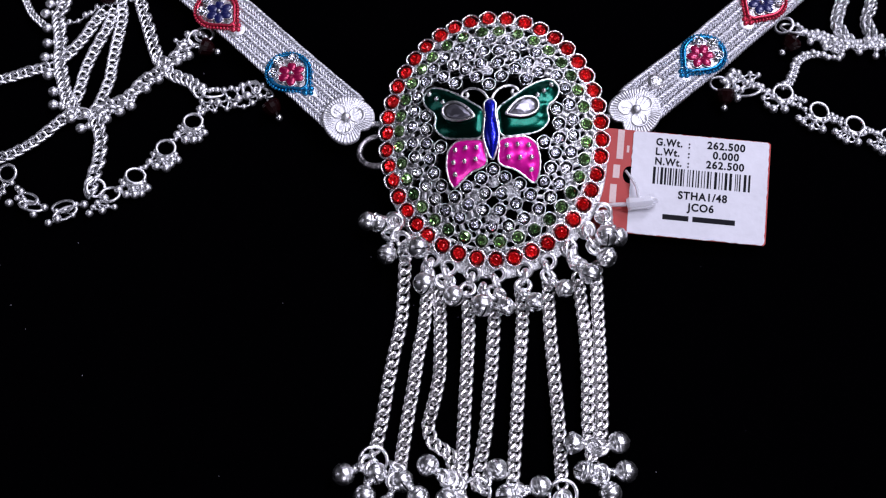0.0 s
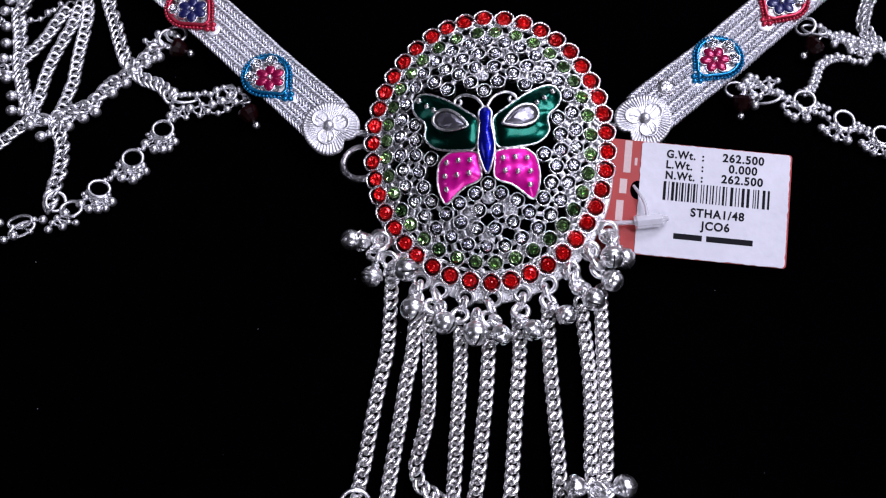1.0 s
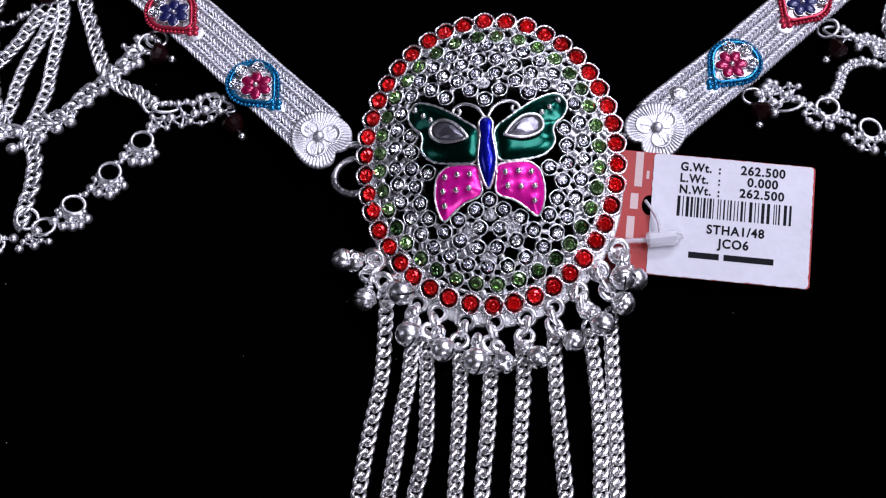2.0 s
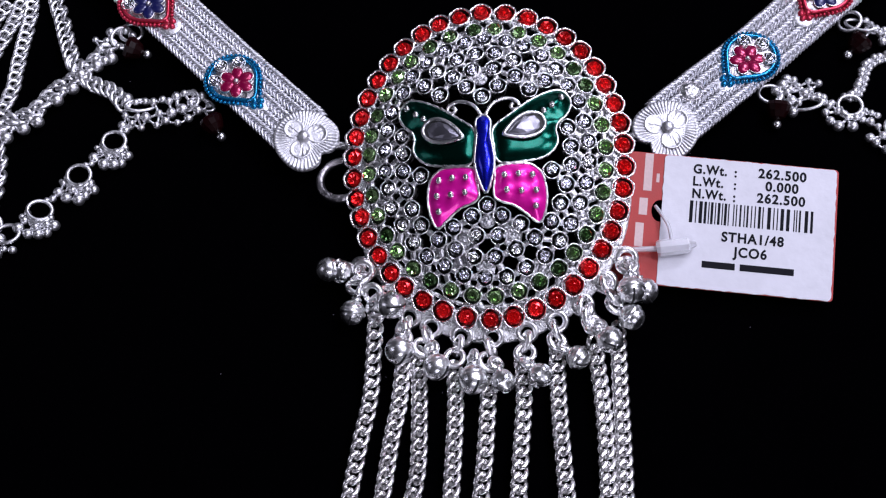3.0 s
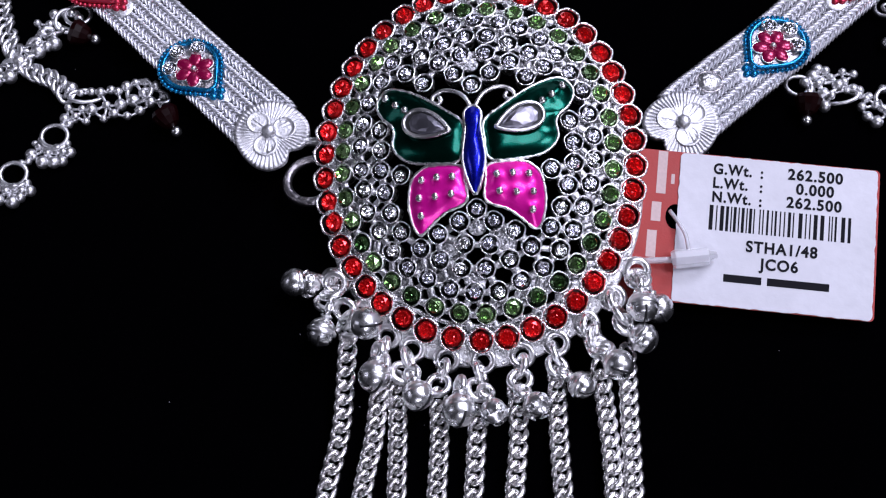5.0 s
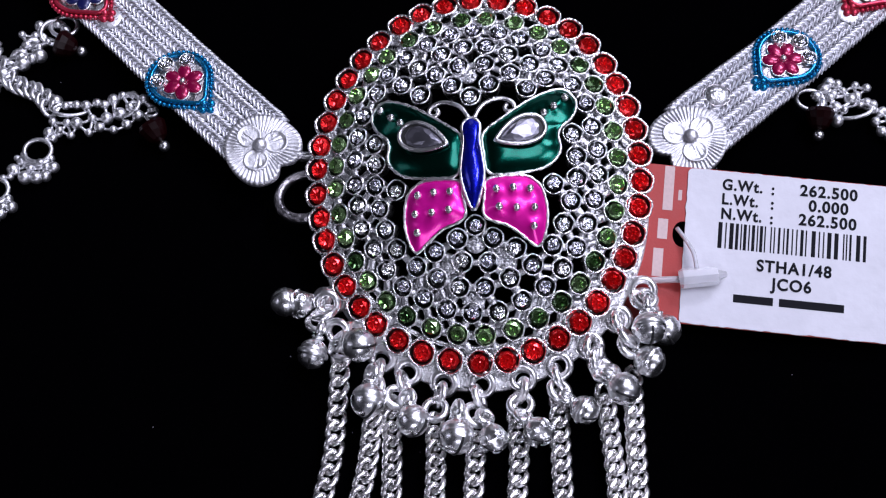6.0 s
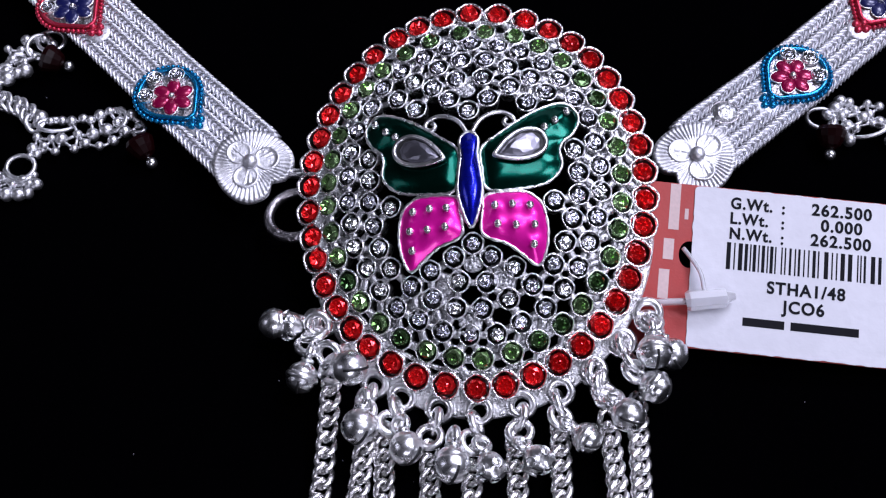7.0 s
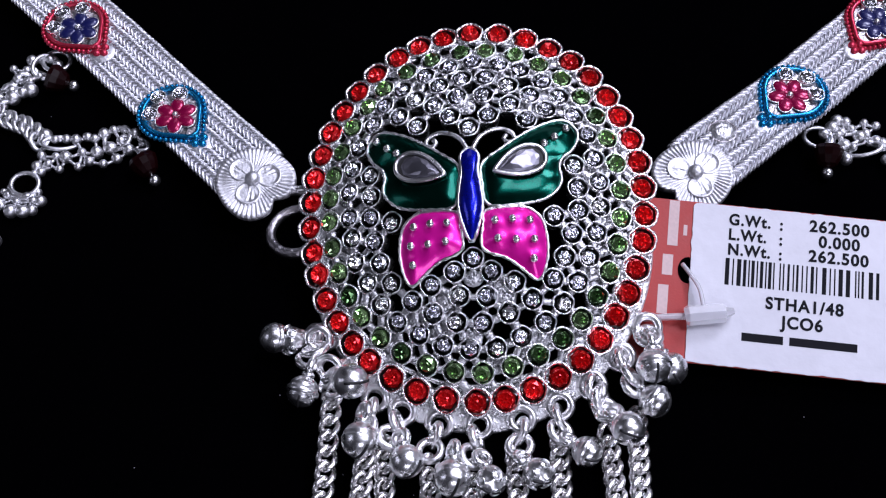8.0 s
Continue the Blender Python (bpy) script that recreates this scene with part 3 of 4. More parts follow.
def loop_place(i):
    return PENDANT @ Vector((*LOOPS[i], -1.6))


JOINTS = {1: (-19.6, -27.0, 4.0), 2: (-15.4, -33.0, 3.0), 3: (-11.8, -34.5, 3.0), 4: (-6.3, -36.6, 3.0), 5: (-0.4, -37.6, 3.0), 6: (6.2, -36.2, 3.0), 7: (12.0, -34.2, 3.0), 8: (18.4, -31.5, 4.5), 9: (22.6, -28.6, 5.5)}
for at, hang, kind, size in [
    ((-25.9, -19.2, 4.0), loop_place(0), 1, 0.95), ((-28.3, -19.0, 4.5), loop_place(0), 0, 0.95), ((-23.9, -27.6, 4.8), (-22.6, -23.6, 5.6), 2, 0.98), ((-16.7, -28.3, 9.4), (-20.6, -26.6, 6.4), 0, 1.05),
    ((-15.7, -35.0, 4.8), (-15.2, -31.0, 5.0), 0, 1.10), ((-9.3, -38.2, 4.7), (-10.2, -34.2, 4.0), 0, 1.02), ((-3.1, -40.8, 5.0), (-2.9, -36.4, 4.4), 0, 1.12), ((2.0, -40.9, 4.4), (0.8, -37.0, 3.6), 1, 0.97),
    ((8.4, -40.4, 5.2), (5.9, -37.0, 3.6), 1, 0.97), ((15.3, -37.2, 4.2), (12.4, -34.6, 3.4), 2, 0.92), ((20.6, -35.5, 8.1), (18.2, -31.5, 5.2), 0, 1.0),
    ((25.1, -26.3, 8.0), loop_place(10), 2, 1.05), ((27.9, -25.7, 5.5), loop_place(10), 0, 1.0), ((25.0, -30.6, 5.9), (22.6, -28.0, 5.5), 2, 1.0),
]:
    bell_charm(at, hang, kind, "bells under the pendant", "small polished silver bell hanging from the pendant rim", size)


# ---- chains ----
def link_mesh(name, length, width, wire, twist, mat, flat=9.0):
    """A twisted oval link, its high sides filed flat."""
    path = []
    for k in range(24):
        a = 2 * math.pi * k / 24
        x = length / 2 * math.copysign(abs(math.cos(a)) ** 0.75, math.cos(a))
        y = width / 2 * math.copysign(abs(math.sin(a)) ** 0.75, math.sin(a))
        t = twist * 2 * x / length
        path.append((x, y * math.cos(t), y * math.sin(t)))
    s = tube(path, wire, 8, True)
    s.v = [(x, y, max(-flat, min(flat, z))) for x, y, z in s.v]
    return mesh(name, s, mat)


LINK_WIDE = link_mesh("wide_link", 3.2, 2.3, 0.47, 0.95, CHAIN_SILVER, 0.72)
LINK_OPEN = link_mesh("open_link", 3.3, 2.4, 0.40, 0.55, NET_SILVER, 0.75)
LINK_DENSE = link_mesh("dense_link", 3.3, 2.7, 0.45, 0.95, NET_SILVER, 0.8)
LINK_ROPE = link_mesh("rope_link", 2.5, 2.9, 0.36, 0.8, NET_SILVER)
LINK_SMALL = link_mesh("small_link", 2.0, 1.5, 0.30, 0.8, NET_SILVER)
rng_chain = random.Random(3)


def curb_chain(points, z, me, pitch, label, group, skew=0.62, roll=0.0, wobble=0.08, tilt=0.0):
    """A chain of alike links along a line that lies on the cloth."""
    line = spline(points, pitch)
    base = line[0].copy()
    c = thing("curb_chain", Matrix.Translation((base.x, base.y, z)), label, "chain", group)
    for i, q in enumerate(line):
        a, b = line[max(i - 1, 0)], line[min(i + 1, len(line) - 1)]
        t = (b - a).normalized()
        side = Vector((-t.y, t.x, 0))
        lean = tilt + roll * (1 if i % 2 else -1) + rng_chain.uniform(-wobble, wobble)
        up = Vector((0, 0, 1)) * math.cos(lean) + side * math.sin(lean)
        ahead = t * math.cos(skew) + side * math.sin(skew)
        part("link", me, c, frame_of(up, ahead, (q.x - base.x, q.y - base.y, q.z + rng_chain.uniform(-0.05, 0.05))))
    return c


TASSEL = "silver curb-link tassel chain lying on black cloth"
for points in (
    [(-19.9, -28.1, 2), (-20.9, -41.4), (-22.7, -49.9), (-24.1, -57.0), (-25.4, -64.5), (-26.8, -70.7)],
    [(-15.2, -36.2), (-16.0, -43.6), (-17.3, -49.5), (-18.8, -58.5), (-20.2, -66.0), (-21.7, -75.1)],
    [(-12.6, -34.9), (-12.4, -41.7), (-12.8, -53.6), (-13.6, -58.7), (-14.9, -63.7), (-15.6, -66.8), (-14.6, -70.5), (-11.4, -73.0), (-10.3, -77.3)],
    [(-6.2, -37.9), (-6.2, -44.6), (-6.9, -53.8), (-7.7, -62.7), (-8.4, -71.3), (-9.5, -81.5)],
    [(-0.1, -38.8), (-1.4, -52.7), (-2.3, -59.1), (-3.4, -67.8), (-4.6, -73.9), (-5.7, -79.2)],
    [(5.7, -37.0), (5.7, -43.7), (4.5, -54.2), (3.3, -65.6), (1.7, -79.5)],
    [(12.0, -34.9), (11.7, -45.3), (11.9, -57.0), (12.1, -67.1), (11.9, -79.8)],
    [(18.7, -33.8), (19.3, -46.9), (19.0, -58.6), (18.3, -67.3), (18.7, -75.9)],
    [(23.0, -31.6), (22.5, -43.1), (22.1, -54.9), (21.4, -66.2), (20.6, -71.1)],
):
    bent = len(points) > 6
    pts = [(p[0], p[1], p[2] if len(p) > 2 else 0.0) for p in points]
    curb_chain(pts, 1.55, LINK_WIDE, 2.12, "kinked silver curb-link tassel chain lying on black cloth" if bent else TASSEL, "tassel chains", rng_chain.uniform(-0.08, 0.04), tilt=rng_chain.uniform(-0.15, 0.15))

# rings that join the pendant's loops to the chains
for i, (x, y, z) in JOINTS.items():
    a = loop_place(i)
    g = thing("connector", Matrix.Translation(a), "pair of linked silver jump rings below the pendant", "jump ring", "connectors")
    d = Vector((x, y, z)) - a
    part("jump_ring", JUMP, g, frame_of((1 if i % 2 else -1, 0.2, 0.4), d, d * 0.4))
    part("jump_ring", JUMP, g, frame_of((rng_bell.uniform(-0.6, 0.6), 0.2, 1), d, d * 0.9))
    if i in (1, 8, 9):
        for k in (0.15, 0.62):
            part("jump_ring", JUMP, g, frame_of((0.9, rng_bell.uniform(-0.3, 0.5), 0.6), d, d * k + Vector((0, 0, 0.6))))

# loose rings between the side bells
for x, y, z in ((-21.9, -19.6, 5.0), (-23.2, -22.8, 4.5), (-20.2, -24.4, 5.2), (-22.4, -21.2, 4.8)):
    g = thing("connector", Matrix.Translation((x, y, z)), "loose silver jump ring beside the pendant rim", "jump ring", "connectors")
    part("jump_ring", JUMP, g, frame_of((rng_bell.uniform(-0.7, 0.7), rng_bell.uniform(-0.7, 0.7), 0.7)))

# bell clusters at the chain ends
ENDS = {"a": (-27.3, -74.0, 2.6), "b": (-22.2, -77.0, 2.6), "c": (-10.2, -79.6, 2.6), "d": (-9.6, -83.5, 2.6), "e": (-6.0, -81.4, 2.6), "f": (1.5, -82.0, 2.6), "g": (11.9, -82.4, 2.6), "h": (18.9, -78.5, 2.6), "i": (20.3, -72.9, 2.6)}
for key, (x, y, z) in ENDS.items():
    big = key in "aeg"
    g = thing("end_ring", Matrix.Translation((x, y, z)), "round silver wire ring at the end of a tassel chain", "ring", "end rings")
    part("wire", JUMP_BIG if big else JUMP, g, frame_of((rng_bell.uniform(-0.3, 0.3), rng_bell.uniform(-0.3, 0.3), 1)))
for x, y, key, kind in [(-33.5, -76.8, "a", 0), (-26.8, -76.8, "a", 0), (-29.2, -81.5, "a", 0), (-21.3, -78.6, "b", 0), (-18.1, -82.1, "b", 0), (-24.6, -83.5, "b", 1), (-15.9, -75.6, "c", 0), (-12.2, -82.7, "c", 0),
                        (-6.8, -87.5, "d", 0), (-13.4, -88.0, "d", 2), (-1.5, -77.0, "e", 0), (0.3, -82.3, "f", 0), (7.3, -80.8, "f", 0), (4.0, -87.0, "f", 2), (9.5, -87.5, "g", 1), (14.8, -87.0, "g", 0),
                        (15.0, -71.9, "i", 1), (16.7, -78.0, "h", 2), (24.2, -72.1, "i", 0), (25.2, -78.2, "h", 0), (21.6, -82.6, "h", 0)]:
    bell_charm((x, y, 3.0), ENDS[key], kind, "bells at the chain ends", "small polished silver bell at the end of a tassel chain", 1.04)


# ---- the woven straps ----
def strap(centre_line, label):
    """A flat band of five plaited wires, with a flower cap at the pendant end; the line starts at the cap."""
    line = spline(centre_line, 1.0)
    base = line[0].copy()
    st = thing("woven_strap", Matrix.Translation(base), label, "strap", "straps")
    n = len(line)

    def at(i, v, z):
        a, b = line[max(i - 1, 0)], line[min(i + 1, n - 1)]
        t = (b - a).normalized()
        side = Vector((-t.y, t.x, 0)).normalized()
        wide = 1.02 + 0.05 * max(0.0, 1 - i * 1.0 / 20) - 0.10 * max(0.0, 1 - i * 1.0 / 2.5)
        return line[i] - base + side * v * wide + Vector((0, 0, z)), t, side

    s = Shape()
    for i in range(n):
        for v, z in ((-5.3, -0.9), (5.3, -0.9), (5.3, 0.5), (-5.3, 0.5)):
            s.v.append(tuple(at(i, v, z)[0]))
    for i in range(n - 1):
        for k in range(4):
            l = (k + 1) % 4
            s.f.append((i * 4 + k, i * 4 + l, i * 4 + 4 + l, i * 4 + 4 + k))
    s.f += [(3, 2, 1, 0), tuple(4 * (n - 1) + k for k in range(4))]
    # near-black sheet: the shade between the plaits put into its colour
    part("backing", mesh("backing", s, RECESS_BLACK, False), st)
    lump = ball(1, 7, 4)
    for row in range(5):
        v0 = -4.64 + 2.32 * row
        braid = Shape()
        for i in range(1, n - 1):
            for sgn in (-1, 1):
                q, t, side = at(i, v0 + sgn * 0.50, 0.62 + 0.10 * math.sin(row * 2.0 + i))
                ahead = (t * 0.84 - side * sgn * 0.54).normalized()
                m = frame_of(Vector((0, 0, 1)) + side * sgn * 0.22, ahead, q) @ Matrix.Diagonal((1.46, 0.36, 0.72, 1))
                braid.put(lump, m)
        tagged(part("braid", mesh("braid", braid, FROSTED), st), kind="stuff")
    return st


STRAP_Z = 3.2
LEFT_LINE = [(-33.2, 9.0, STRAP_Z + 1.0), (-38.8, 15.0, STRAP_Z + 0.4), (-49.1, 26.0, STRAP_Z), (-61.2, 38.8, STRAP_Z), (-73.5, 51.2, STRAP_Z), (-86.0, 64.0, STRAP_Z)]
RIGHT_LINE = [(35.4, 8.2, STRAP_Z + 1.0), (45.3, 16.4, STRAP_Z + 0.4), (53.0, 22.6, STRAP_Z), (60.7, 29.2, STRAP_Z), (79.8, 45.4, STRAP_Z), (98.5, 61.7, STRAP_Z)]
STRAP_L = strap(LEFT_LINE, "flat band of plaited silver wires with enamel flowers on black cloth")
STRAP_R = strap(RIGHT_LINE, "flat band of plaited silver wires with enamel flowers on black cloth")


def on(strap_thing, m):
    """A pose in the room as one on a strap."""
    return Matrix.Translation(-1000 * strap_thing.matrix_world.translation) @ m


def cap(st, place, u, side):
    """The stamped flower plate that ends a strap; u points along the strap to the pendant."""
    m = frame_of((0.05 * side, -0.06, 1), (u[0], u[1], 0), place)
    radius = lambda a: 5.8 + 0.9 * math.exp(-((abs(a) - 0.85) / 0.55) ** 2) - 1.2 * math.exp(-(a / 0.22) ** 2)  # noqa: E731
    s, n, rows = Shape(), 240, 10
    for i in range(rows + 1):
        for k in range(n):
            a = -math.pi + 2 * math.pi * k / n
            r = radius(a) * (1 - (i - 1) / (rows + 0.5)) if i else radius(a)
            z = (0.0 if i else -1.1) + 0.25 * (1 - (r / 7.4) ** 2) + (0.1 if i == 1 else 0)
            if 1 < i <= 5:
                z += 0.17 * math.cos(50 * a) - 0.06
            elif i > 5:
                z -= 0.12
            s.v.append((r * math.cos(a), r * math.sin(a), z))
    for i in range(rows):
        for k in range(n):
            l = (k + 1) % n
            s.f.append((i * n + k, i * n + l, (i + 1) * n + l, (i + 1) * n + k))
    s.f.append(tuple(rows * n + k for k in range(n)))
    c = part("strap_cap", mesh("strap_cap", s, STAMPED), st, on(st, m), "stamped silver flower plate with a domed centre")
    for k in range(3):
        a = math.pi + k * 2 * math.pi / 3
        p, rings, seg = Shape(), 9, 36
        for i in range(rings + 1):
            for j in range(seg):
                b = 2 * math.pi * j / seg
                rr = i / rings
                x, y = 2.55 + 2.15 * rr * math.cos(b), 2.2 * rr * math.sin(b)
                lip = math.exp(-((rr - 0.85) / 0.12) ** 2) * (0.45 + 0.55 * max(0, math.cos(b)) ** 0.7)
                z = 0.22 + 0.36 * lip - 0.10 * rr * rr + 0.10 * math.cos(26 * math.atan2(y, x)) * (rr < 0.7) * (y > 0) - (0.4 if i == rings else 0)
                p.v.append((x, y, z))
        for i in range(rings):
            for j in range(seg):
                l = (j + 1) % seg
                p.f.append((i * seg + j, (i + 1) * seg + j, (i + 1) * seg + l, i * seg + l))
        part("petal", mesh("petal", p, STAMPED), c, frame_of((0, 0, 1), (math.cos(a), math.sin(a), 0)))
    part("knob", mesh("knob", ball(1.2, 18, 9, (1, 1, 0.8)), STAMPED), c, Matrix.Translation((0, 0, 0.6)))
    part("tongue", mesh("tongue", tube([(5.2, 3.0 * side, -0.8), (7.0, 4.4 * side, -0.3), (8.6, 5.6 * side, 0.6)], 0.8, 8), SILVER), c)
    return c


cap(STRAP_L, (-33.2, 7.8, 5.5), (0.72, -0.69), 1)
cap(STRAP_R, (35.3, 7.0, 5.5), (-0.77, -0.64), -1)

# split ring beside the cap
hook = thing("hook_ring", Matrix.Translation((-26.1, -0.5, 3.6)), "thick plain silver ring linking the strap to the pendant", "ring")
part("wire", mesh("hook_wire", tube([(4.2 * math.cos(math.radians(a)), 4.2 * math.sin(math.radians(a)), 0.7 * math.cos(math.radians(a + 40))) for a in range(80, 400, 10)], 0.80, 10), TARNISH), hook)


def motif(st, place, u, rim_mat, flower_mat, label):
    """A drop-shaped enamel ornament with a flower and three small stones; its tip points along u."""
    radius = lambda a: 5.4 / max(math.cos(max(abs(a), 0.12) - 0.86), 0.6) if abs(a) < 0.86 else 5.4  # noqa: E731
    angles = [-math.pi + 2 * math.pi * k / 72 for k in range(72)]
    out = [(radius(a) * math.cos(a), radius(a) * math.sin(a)) for a in angles]
    o = part("enamel_motif", mesh("enamel_motif", pillow(out, 0.5, 4, 0.0), rim_mat), st, on(st, frame_of((0, 0, 1), (u[0], u[1], 0), place)), label)
    beads, bd = Shape(), ball(0.44, 8, 5)
    for q in spline(out, 0.85, True):
        beads.put(bd, Matrix.Translation((q.x, q.y, 0.35)))
    part("beaded_edge", mesh("beaded_edge", beads, rim_mat), o)
    inner = [(x * 0.86, y * 0.86, 0.7) for x, y in out]
    part("inner_rim", mesh("inner_rim", tube(inner, 0.40, 7, True), rim_mat), o)
    part("field", mesh("field", pillow([(x * 0.80, y * 0.80) for x, y in out], 0.25, 4, 0.45), TARNISH), o)
    fx, fy = 1.3, 0.0
    leaf = Shape().put(ball(1.0, 9, 6), Matrix.Diagonal((1.65, 1.26, 0.5, 1)))
    leaf = mesh("petal", leaf, flower_mat)
    for k in range(6):
        a = k * math.pi / 3 + 0.3
        part("petal", leaf, o, frame_of((0, 0, 1), (math.cos(a), math.sin(a), 0), (fx + 1.95 * math.cos(a), fy + 1.95 * math.sin(a), 0.85)))
    outline = Shape()
    for k in range(6):
        a = k * math.pi / 3 + 0.3
        outline.put(ring(1.16, 0.15, 16, 5, 1.38), frame_of((0, 0, 1), (math.cos(a), math.sin(a), 0), (fx + 1.95 * math.cos(a), fy + 1.95 * math.sin(a), 0.84)))
    part("flower_outline", mesh("flower_outline", outline, SILVER), o)
    part("flower_centre", mesh("flower_centre", ball(0.55, 10, 6), SILVER), o, Matrix.Translation((fx, fy, 1.2)))
    seat = bezel_mesh("tiny_bezel", 1.4, 1.16, 0.8)
    stone = mesh("tiny_stone", gem(1.08, 0.55), CLEAR, False)
    for a in (2.05, 3.14, -2.05):
        part("bezel", seat, o, Matrix.Translation((3.4 * math.cos(a), 3.4 * math.sin(a), 1.15)))
        part("clear_stone", stone, o, Matrix.Translation((3.4 * math.cos(a), 3.4 * math.sin(a), 1.05)))
    part("tip_cup", mesh("tip_cup", ball(1.0, 16, 8, (2.2, 2.2, 0.4)), STAMPED), o, Matrix.Translation((8.0, 0, 0.1)), "low silver dome at the tip")
    tip = mesh("tip_bead", ball(0.75, 10, 6, (1.1, 0.9, 0.7)), rim_mat)
    for x, y in ((6.6, 0.0), (7.6, 0.9), (7.6, -0.9), (8.4, 0.0)):
        part("tip_bead", tip, o, Matrix.Translation((x, y, 0.5)))
    return o


motif(STRAP_L, (-47.5, 21.9, 4.3), (0.66, -0.75), EN_SKY, EN_CRIMSON, "sky blue drop-shaped enamel ornament with a crimson flower")
motif(STRAP_L, (-66.0, 40.9, 4.3), (0.68, -0.73), EN_ROSE, EN_NAVY, "rose red drop-shaped enamel ornament with a navy flower")
motif(STRAP_R, (53.1, 22.6, 4.3), (-0.70, -0.71), EN_SKY, EN_CRIMSON, "sky blue drop-shaped enamel ornament with a crimson flower")
motif(STRAP_R, (69.8, 37.4, 4.3), (-0.64, -0.77), EN_ROSE, EN_NAVY, "rose red drop-shaped enamel ornament with a navy flower")
stud = part("stud", mesh("stud", ball(1.9, 16, 8, (1.1, 1, 0.42)), LATTICE), STRAP_R, on(STRAP_R, Matrix.Translation((40.6, 15.2, 4.9))), "low domed silver stud")
part("collar", mesh("collar", ring(2.05, 0.2, 24, 6, 1.1), TARNISH), stud)


# ---- the netted side chains ----
BEAD = mesh("bead", ball(1.0, 10, 7), NET_SILVER)
BEAD_BIG = mesh("large_bead", ball(1.28, 12, 8, (1.08, 1, 1)), NET_SILVER)
OVAL_LONG = mesh("long_ring", ring(1.35, 0.36, 20, 7, 2.1), NET_SILVER)
OVAL = mesh("oval_ring", ring(2.05, 0.40, 20, 7, 1.1), NET_SILVER)
BOWL = mesh("bowl_wire", tube([(-2.4, 0.9, 0), (-1.4, -0.1, 0.2), (0, -0.5, 0.3), (1.4, -0.1, 0.2), (2.4, 0.9, 0)], 0.36, 7), NET_SILVER)
rng_net = random.Random(17)
NET = "fine silver chain of the side net lying on black cloth"
for points, me, pitch in (
    ([(-87.2, 57.9), (-87.1, 51.7), (-85.5, 44.6), (-83.7, 39.3), (-82.2, 34.2), (-80.4, 29.1)], LINK_DENSE, 1.75),
    ([(-79.7, 28.5), (-77.3, 25.1), (-74.7, 23.4), (-71.8, 22.0), (-69.7, 19.3)], LINK_DENSE, 1.6),
    ([(-91.0, 46.6), (-90.4, 43.1), (-90.6, 38.8), (-91.2, 33.7), (-91.7, 27.9), (-91.9, 23.8), (-92.6, 21.4), (-93.4, 18.2), (-94.8, 14.7)], LINK_OPEN, 1.95),
    ([(-92.5, 44.9), (-93.7, 39.8), (-95.3, 35.6), (-97.0, 31.0), (-98.2, 27.0), (-98.8, 23.3), (-99.2, 20.6), (-100.2, 16.9)], LINK_OPEN, 1.95),
    ([(-95.0, 44.5), (-97.3, 40.8), (-99.4, 36.6), (-101.6, 33.4), (-103.7, 30.6)], LINK_OPEN, 1.95),
    ([(-107.0, 28.1), (-109.7, 27.6), (-113.1, 26.7), (-116.5, 25.5), (-119.9, 24.7), (-125.9, 22.8)], LINK_OPEN, 1.95),
    ([(-101.5, 13.6), (-103.8, 11.6), (-105.6, 9.7), (-109.0, 6.7), (-112.5, 4.4), (-115.1, 3.1), (-119.0, 2.0), (-124.1, -0.1)], LINK_OPEN, 2.0),
    ([(-117.9, 54.0), (-115.4, 48.0), (-113.4, 44.1), (-110.6, 41.1)], LINK_SMALL, 1.2),
    ([(-94.5, 12.3), (-93.1, 9.1), (-92.5, 6.3), (-92.5, 3.2), (-92.6, 0.5), (-93.1, -1.7), (-93.6, -4.4), (-93.8, -7.1)], LINK_DENSE, 1.6),
    ([(-107.5, 58.9), (-106.1, 52.5), (-105.4, 47.2), (-106.6, 43.0), (-105.9, 38.6), (-105.1, 34.4), (-105.0, 30.2), (-104.0, 26.0), (-103.0, 21.9), (-102.1, 19.1), (-100.4, 16.1)], LINK_DENSE, 1.5),
    ([(-73.6, 32.6), (-76.0, 29.7), (-78.8, 26.2), (-81.4, 24.2), (-83.8, 22.5), (-85.7, 19.8), (-88.1, 17.5), (-91.6, 16.2), (-94.2, 14.2)], LINK_DENSE, 1.5),
    ([(94.0, 49.4), (91.9, 43.4), (90.0, 38.3), (88.0, 33.3), (88.2, 29.9), (89.8, 27.0)], LINK_ROPE, 0.85),
    ([(101.5, 49.0), (98.9, 42.2), (97.0, 37.1), (95.1, 32.1), (95.9, 28.4)], LINK_ROPE, 0.85),
):
    rope = me is LINK_ROPE
    dense = me is LINK_DENSE
    curb_chain(points, 1.4, me, pitch, NET, "side net chains", 0.6 if rope else 0.0, 0.6 if rope else 0.22 if dense else 0.1, 0.4 if rope else 0.14)


